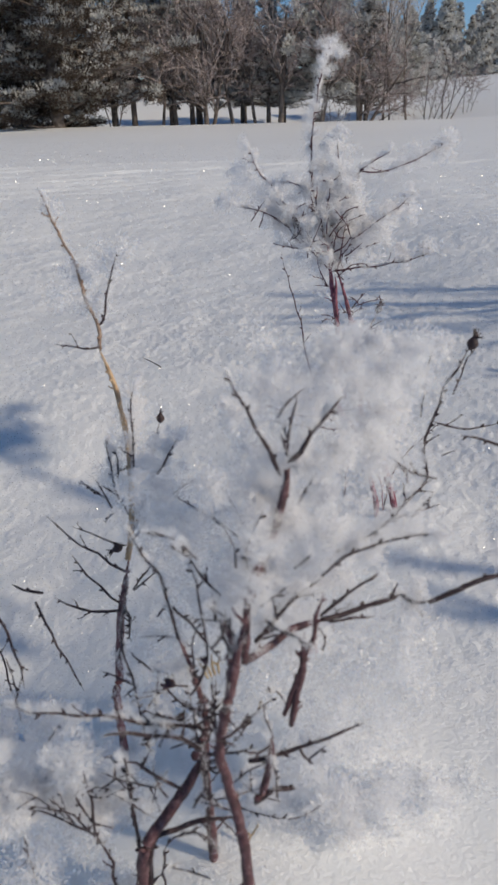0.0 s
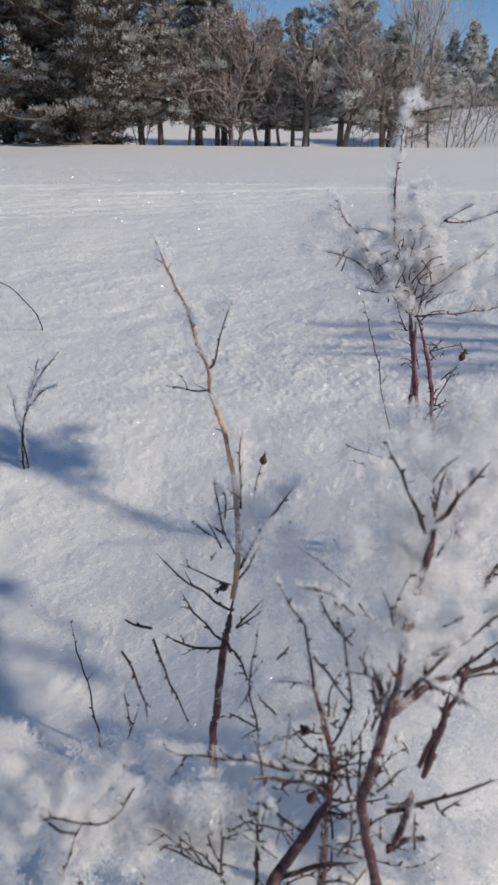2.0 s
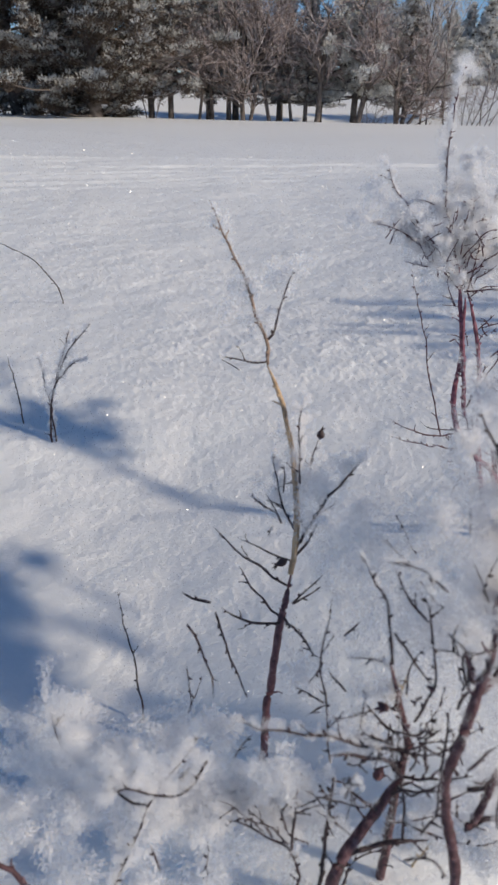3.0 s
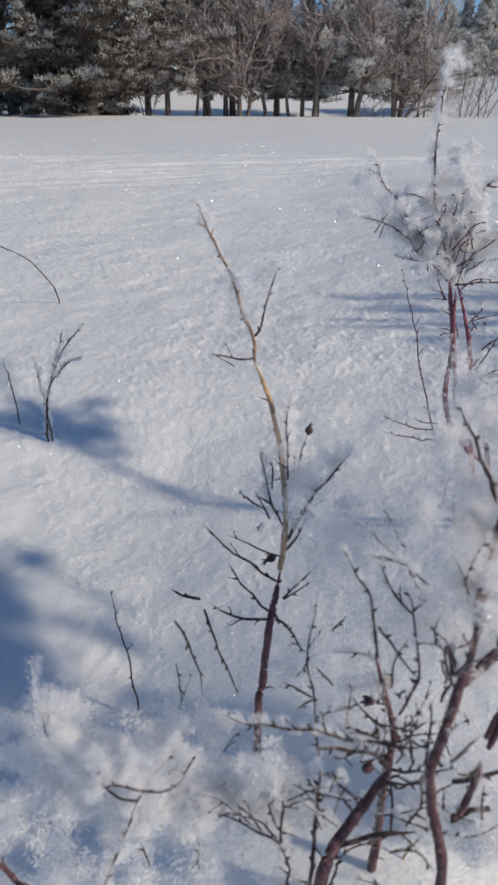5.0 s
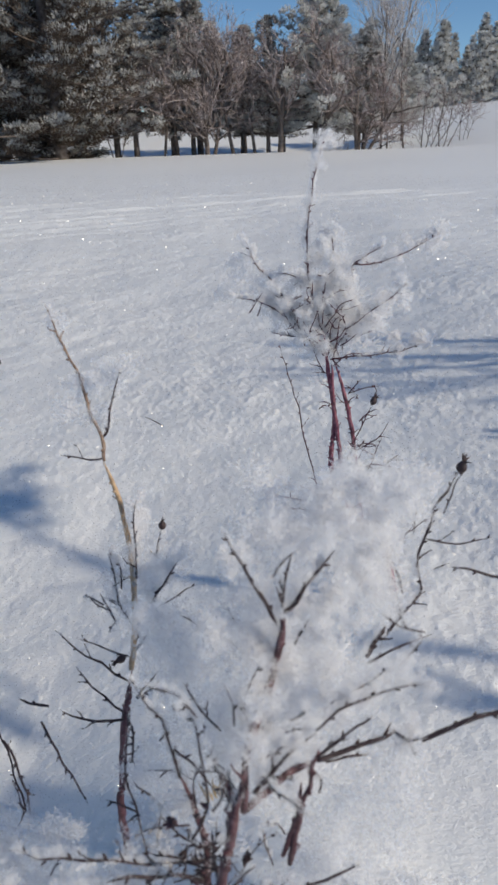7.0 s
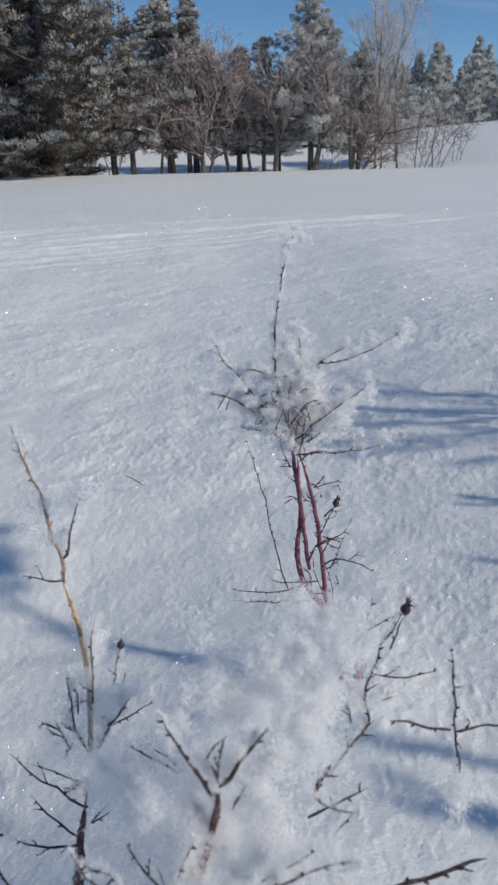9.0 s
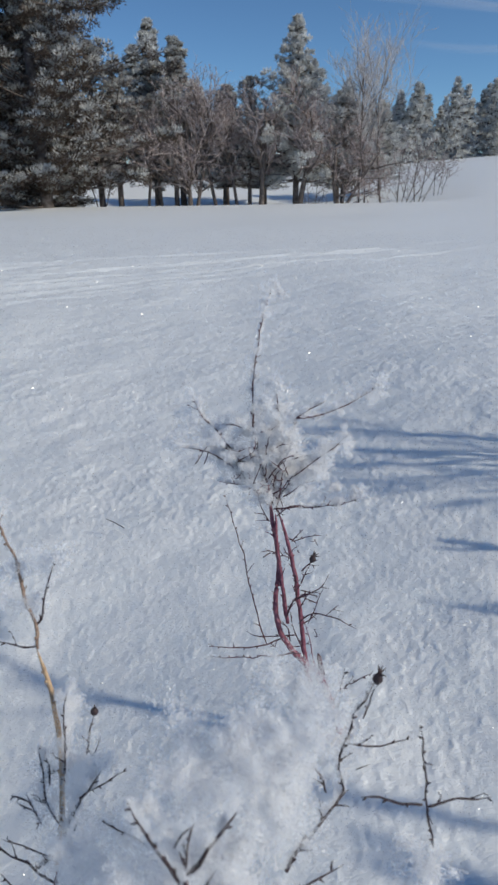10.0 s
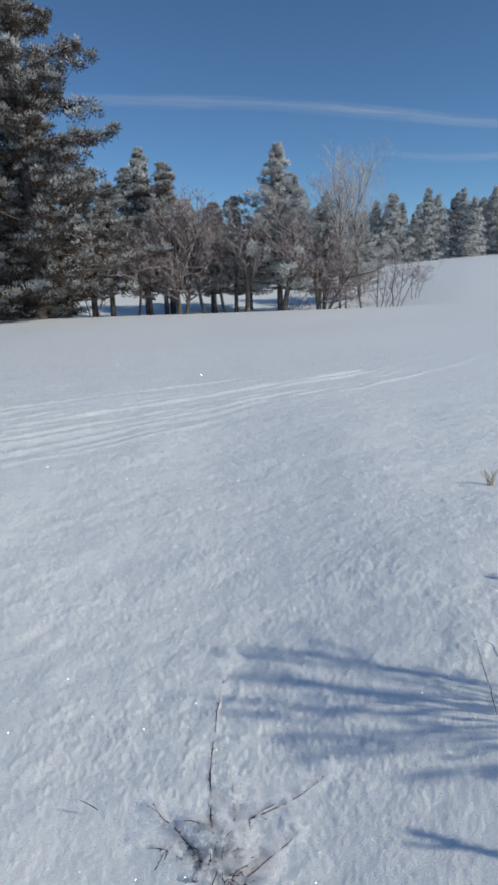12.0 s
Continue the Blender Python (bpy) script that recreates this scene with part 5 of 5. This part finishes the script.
rime_mass(Y, (-0.231, 0.795, 0.571), 0.012, 900)
rime_mass(Y, (-0.133, 0.620, 0.281), 0.027, 2900)
rime_mass(Y, (-0.103, 0.600, 0.318), 0.026, 2900)
rime_mass(Y, (-0.131, 0.660, 0.343), 0.017, 1400)
rime_mass(Y, (-0.189, 0.780, 0.492), 0.014, 1000)
rime_mass(B, (0.150, 1.100, 0.477), 0.022, 2790)
rime_mass(B, (0.156, 1.120, 0.523), 0.024, 3162)
rime_mass(B, (0.155, 1.150, 0.565), 0.023, 2790)
rime_mass(B, (0.176, 1.110, 0.494), 0.020, 2232)
rime_mass(B, (0.110, 1.110, 0.490), 0.022, 2232)
rime_mass(B, (0.081, 1.120, 0.519), 0.022, 1674)
rime_mass(B, (0.051, 1.140, 0.534), 0.023, 1674)
rime_mass(B, (-0.003, 1.140, 0.562), 0.017, 1116)
rime_mass(B, (0.210, 1.100, 0.486), 0.020, 2232)
rime_mass(B, (0.244, 1.090, 0.484), 0.017, 1674)
rime_mass(B, (0.197, 1.120, 0.522), 0.020, 1674)
rime_mass(B, (0.283, 1.120, 0.514), 0.014, 1116)
rime_mass(B, (0.301, 1.160, 0.596), 0.015, 1116)
rime_mass(B, (0.353, 1.170, 0.607), 0.017, 2232)
rime_mass(B, (0.176, 1.330, 0.761), 0.014, 1674)
rime_mass(B, (0.144, 1.080, 0.442), 0.014, 1116)
rime_mass(B, (0.184, 1.160, 0.593), 0.017, 1116)
rime_mass(A, (0.010, 0.335, 0.372), 0.013, 1600)
rime_mass(A, (0.016, 0.352, 0.392), 0.012, 1200)
rime_mass(Y, (-0.084, 0.450, 0.368), 0.020, 3000)
rime_mass(Y, (-0.074, 0.460, 0.330), 0.021, 3000)
rime_mass(A, (0.150, 0.520, 0.455), 0.030, 6000)
rime_mass(A, (0.035, 0.490, 0.480), 0.026, 5000)
rime_mass(A, (0.118, 0.490, 0.400), 0.032, 6000)
rime_mass(A, (0.085, 0.430, 0.335), 0.030, 5000)
rime_mass(A, (-0.229, 0.320, 0.163), 0.022, 5000)
rime_mass(A, (-0.201, 0.325, 0.156), 0.022, 5000)
rime_mass(A, (-0.166, 0.325, 0.158), 0.022, 5000)
rime_mass(A, (-0.132, 0.330, 0.151), 0.022, 5000)
rime_mass(A, (-0.112, 0.335, 0.144), 0.022, 5000)
rime_mass(B, (0.011, 1.130, 0.563), 0.024, 3255)
rime_mass(B, (-0.010, 1.120, 0.530), 0.022, 2790)
rime_mass(B, (0.050, 1.120, 0.518), 0.022, 3255)
rime_mass(B, (0.089, 1.110, 0.488), 0.021, 3255)
rime_mass(B, (0.142, 1.150, 0.564), 0.022, 4185)
rime_mass(B, (0.153, 1.130, 0.528), 0.022, 4185)
rime_mass(B, (0.177, 1.140, 0.566), 0.019, 3255)
rime_mass(B, (0.129, 1.100, 0.491), 0.017, 3255)
rime_mass(B, (0.205, 1.100, 0.462), 0.021, 3720)
rime_mass(B, (0.251, 1.100, 0.472), 0.019, 2790)
rime_mass(B, (0.293, 1.120, 0.501), 0.014, 1860)
rime_mass(B, (0.301, 1.020, 0.459), 0.013, 2046)
rime_mass(B, (0.268, 1.020, 0.444), 0.011, 1395)
rime_mass(B, (0.355, 1.170, 0.589), 0.014, 2325)
rime_mass(B, (0.192, 1.330, 0.749), 0.011, 1674)
rime_mass(B, (0.162, 1.150, 0.616), 0.014, 2325)
rime_mass(B, (0.110, 1.120, 0.543), 0.016, 2325)
rime_mass(B, (0.147, 1.085, 0.461), 0.017, 2400)
rime_mass(A, (0.081, 0.472, 0.501), 0.016, 2600)
rime_mass(A, (0.108, 0.472, 0.508), 0.016, 2600)
rime_mass(A, (0.139, 0.472, 0.499), 0.016, 2400)
rime_mass(A, (0.123, 0.453, 0.480), 0.016, 2600)
rime_mass(A, (0.092, 0.443, 0.480), 0.016, 2400)
rime_mass(A, (0.074, 0.490, 0.486), 0.014, 2000)
rime_mass(A, (0.178, 0.520, 0.480), 0.013, 1500)
rime_mass(A, (0.053, 0.440, 0.414), 0.014, 2200)
rime_mass(A, (0.070, 0.430, 0.386), 0.014, 2200)
rime_mass(A, (0.081, 0.440, 0.421), 0.014, 2200)
rime_mass(A, (0.044, 0.400, 0.373), 0.012, 1800)
rime_mass(A, (0.056, 0.390, 0.346), 0.012, 1800)
rime_mass(A, (-0.001, 0.450, 0.451), 0.014, 2000)
rime_mass(A, (0.017, 0.470, 0.469), 0.014, 2000)
rime_mass(A, (-0.023, 0.420, 0.400), 0.012, 1600)
rime_mass(A, (0.106, 0.410, 0.339), 0.012, 1600)
rime_mass(A, (0.140, 0.390, 0.302), 0.011, 1400)
rime_mass(B, (0.148, 1.080, 0.608), 0.011, 2200)
rime_mass(B, (0.158, 1.080, 0.580), 0.012, 2500)
rime_mass(B, (0.171, 1.070, 0.554), 0.012, 2500)
rime_mass(B, (0.140, 1.070, 0.555), 0.012, 2500)
rime_mass(B, (0.130, 1.060, 0.508), 0.013, 2600)
rime_mass(B, (0.154, 1.060, 0.515), 0.013, 2600)
rime_mass(B, (0.181, 1.060, 0.521), 0.012, 2400)
rime_mass(B, (0.165, 1.090, 0.626), 0.009, 1500)
rime_mass(B, (0.205, 1.050, 0.473), 0.012, 2000)
rime_mass(B, (0.229, 1.050, 0.487), 0.012, 2000)
rime_mass(B, (0.265, 1.050, 0.456), 0.010, 1500)
rime_mass(B, (0.065, 1.070, 0.542), 0.011, 1600)
rime_mass(B, (0.085, 1.060, 0.517), 0.011, 1800)
rime_mass(B, (0.112, 1.050, 0.498), 0.011, 1800)
rime_mass(B, (0.146, 1.040, 0.449), 0.008, 1200)
rime_mass(B, (0.189, 1.080, 0.550), 0.011, 2000)
rime_mass(B, (0.138, 1.105, 0.500), 0.017, 2400)
rime_mass(B, (0.130, 1.135, 0.535), 0.017, 2400)
rime_mass(B, (0.165, 1.105, 0.490), 0.017, 2400)
rime_mass(B, (0.168, 1.135, 0.540), 0.017, 2400)
rime_mass(B, (0.110, 1.095, 0.463), 0.017, 2400)
rime_mass(B, (0.085, 1.105, 0.486), 0.017, 2400)
rime_mass(B, (0.060, 1.115, 0.505), 0.017, 2400)
rime_mass(B, (0.190, 1.085, 0.470), 0.017, 2400)
rime_mass(B, (0.220, 1.095, 0.490), 0.017, 2400)
rime_mass(B, (0.260, 1.105, 0.510), 0.017, 2400)
rime_mass(B, (0.155, 1.070, 0.435), 0.017, 2400)
rime_mass(A, (0.129, 0.390, 0.146), 0.037, 2000)
rime_mass(A, (0.173, 0.372, 0.069), 0.040, 5000)
rime_mass(A, (0.097, 0.354, 0.073), 0.035, 5000)
rime_mass(A, (0.153, 0.408, 0.193), 0.033, 1600)
rime_mass(A, (0.067, 0.372, 0.134), 0.031, 4000)
rime_mass(A, (0.093, 0.390, 0.191), 0.030, 1600)
rime_mass(A, (0.105, 0.354, 0.094), 0.033, 4000)
rime_mass(A, (-0.251, 0.310, 0.058), 0.031, 3000)
rime_mass(A, (-0.184, 0.320, 0.072), 0.031, 3000)
rime_mass(A, (-0.116, 0.300, 0.049), 0.028, 3000)
rime_mass(A, (-0.328, 0.310, 0.071), 0.028, 3000)
rime_mass(A, (-0.003, 0.340, 0.038), 0.033, 3000)
rime_mass(A, (0.020, 0.365, 0.415), 0.020, 5100)
rime_mass(A, (0.013, 0.350, 0.380), 0.020, 5100)
rime_mass(P, (-0.670, 1.400, 0.122), 0.034, 2000)
rime_mass(P, (-0.697, 1.410, 0.049), 0.024, 1200)
rime_mass(P, (-0.637, 1.420, 0.159), 0.029, 1000)
rime_mass(A, (-0.074, 0.330, 0.251), 0.020, 2000)
rime_mass(A, (-0.137, 0.320, 0.216), 0.023, 2500)
rime_mass(A, (-0.060, 0.360, 0.273), 0.020, 2000)
rime_mass(A, (0.044, 0.350, 0.299), 0.020, 2000)
rime_mass(H2, (0.115, 0.580, 0.457), 0.023, 2200)
frost_star(B, (0.175, 1.32, 0.755), 0.024, 700)
frost_star(B, (0.312, 1.01, 0.458), 0.028, 260)
frost_star(B, (0.352, 1.155, 0.606), 0.028, 700)


def bud(shrub, at, way, size, mat, label, slim=0.5):
    """A pointed bud or a rolled scrap of leaf, with a few loose scales."""
    s, r = size, np.random.default_rng(int(size * 1e6))
    w = np.asarray(way, float) / np.linalg.norm(way)
    body = [lathe(at, w, [(0, 0.10 * s), (0.15 * s, 0.6 * slim * s), (0.4 * s, 0.8 * slim * s), (0.7 * s, 0.55 * slim * s), (0.95 * s, 0.10 * s)], 10)]
    for k in range(3):
        o = r.normal(size=3) * 0.45 + w
        o /= np.linalg.norm(o)
        p = np.asarray(at) + w * s * 0.25
        body.append(tube(np.array([p, p + o * s * 0.45, p + o * s * 0.9]), np.array([0.16, 0.16, 0.01]) * s, 5))
    part("bud", *joined(body), mat, shrub, label, smooth=True)


bud(A, (0.066, 0.43, 0.208), (-0.4, 0, 1), 0.009, RED_BARK, "swollen reddish bud", 0.7)
bud(A, (-0.053, 0.38, 0.127), (0.6, 0, 0.6), 0.013, DULL_BARK, "dark red bud")
bud(A, (-0.236, 0.36, 0.142), (0.7, 0.1, 0.7), 0.014, HIP_SKIN, "dry dark brown scrap of leaf", 0.35)
bud(A, (-0.244, 0.37, 0.159), (0.5, 0.1, 0.8), 0.010, HIP_SKIN, "dry dark brown scrap of leaf", 0.35)
for k in range(7):
    foot = np.array((-0.038, 0.35, 0.232)) + dice.normal(size=3) * (0.022, 0.01, 0.022)
    bud(A, tuple(foot), tuple(dice.normal(size=3) + (0, 0, 0.8)), 0.007 + 0.0007 * k, HIP_SKIN if k % 3 else DULL_BARK, "dry dark bud scale", 0.4)
for k in range(4):
    foot = np.array((-0.032, 0.42, 0.192)) + (0.0035 * k - 0.005, 0.002 * k, -0.004)
    cane(A, "straw", 2.2, 0.8, 0, foot, foot + (0.001 * k - 0.004, 0, 0.012), foot + (0.004 * k - 0.010, 0.003, 0.026), mat=STRAW, spurs=False)
foot = np.array((-0.003, 0.36, 0.012))
cane(A, "straw", 2.0, 0.8, 0, foot, foot + (0.004, 0.002, 0.020), foot + (0.012, 0.004, 0.042), mat=STRAW, spurs=False)
for k in range(20):                                                    # bright clumps in the red shrub's crown
    spot = np.array((0.155, 1.085, 0.475)) + dice.normal(size=3) * (0.045, 0.025, 0.035)
    frost_star(B, tuple(spot), dice.uniform(0.022, 0.036), 700)
for tuft, n, tall in ((T1, 16, 0.16), (T2, 6, 0.34)):
    for k in range(n):
        foot = np.array(tuft.location) + (dice.normal() * 0.012, dice.normal() * 0.012, 0)
        foot[2] = float(ground_z(foot[0], foot[1])) - 0.01
        way = np.array((dice.normal() * 0.25 - 0.15, dice.normal() * 0.2, 1.0)) * tall * dice.uniform(0.6, 1.0)
        cane(tuft, "blade", 3.0, 1.2, 0, foot, foot + way * 0.55, foot + way + (way[0] * 0.4, 0, -0.01), mat=STRAW, spurs=False)
rime_mass(H3, (0.263, 0.475, 0.332), 0.021, 6000)
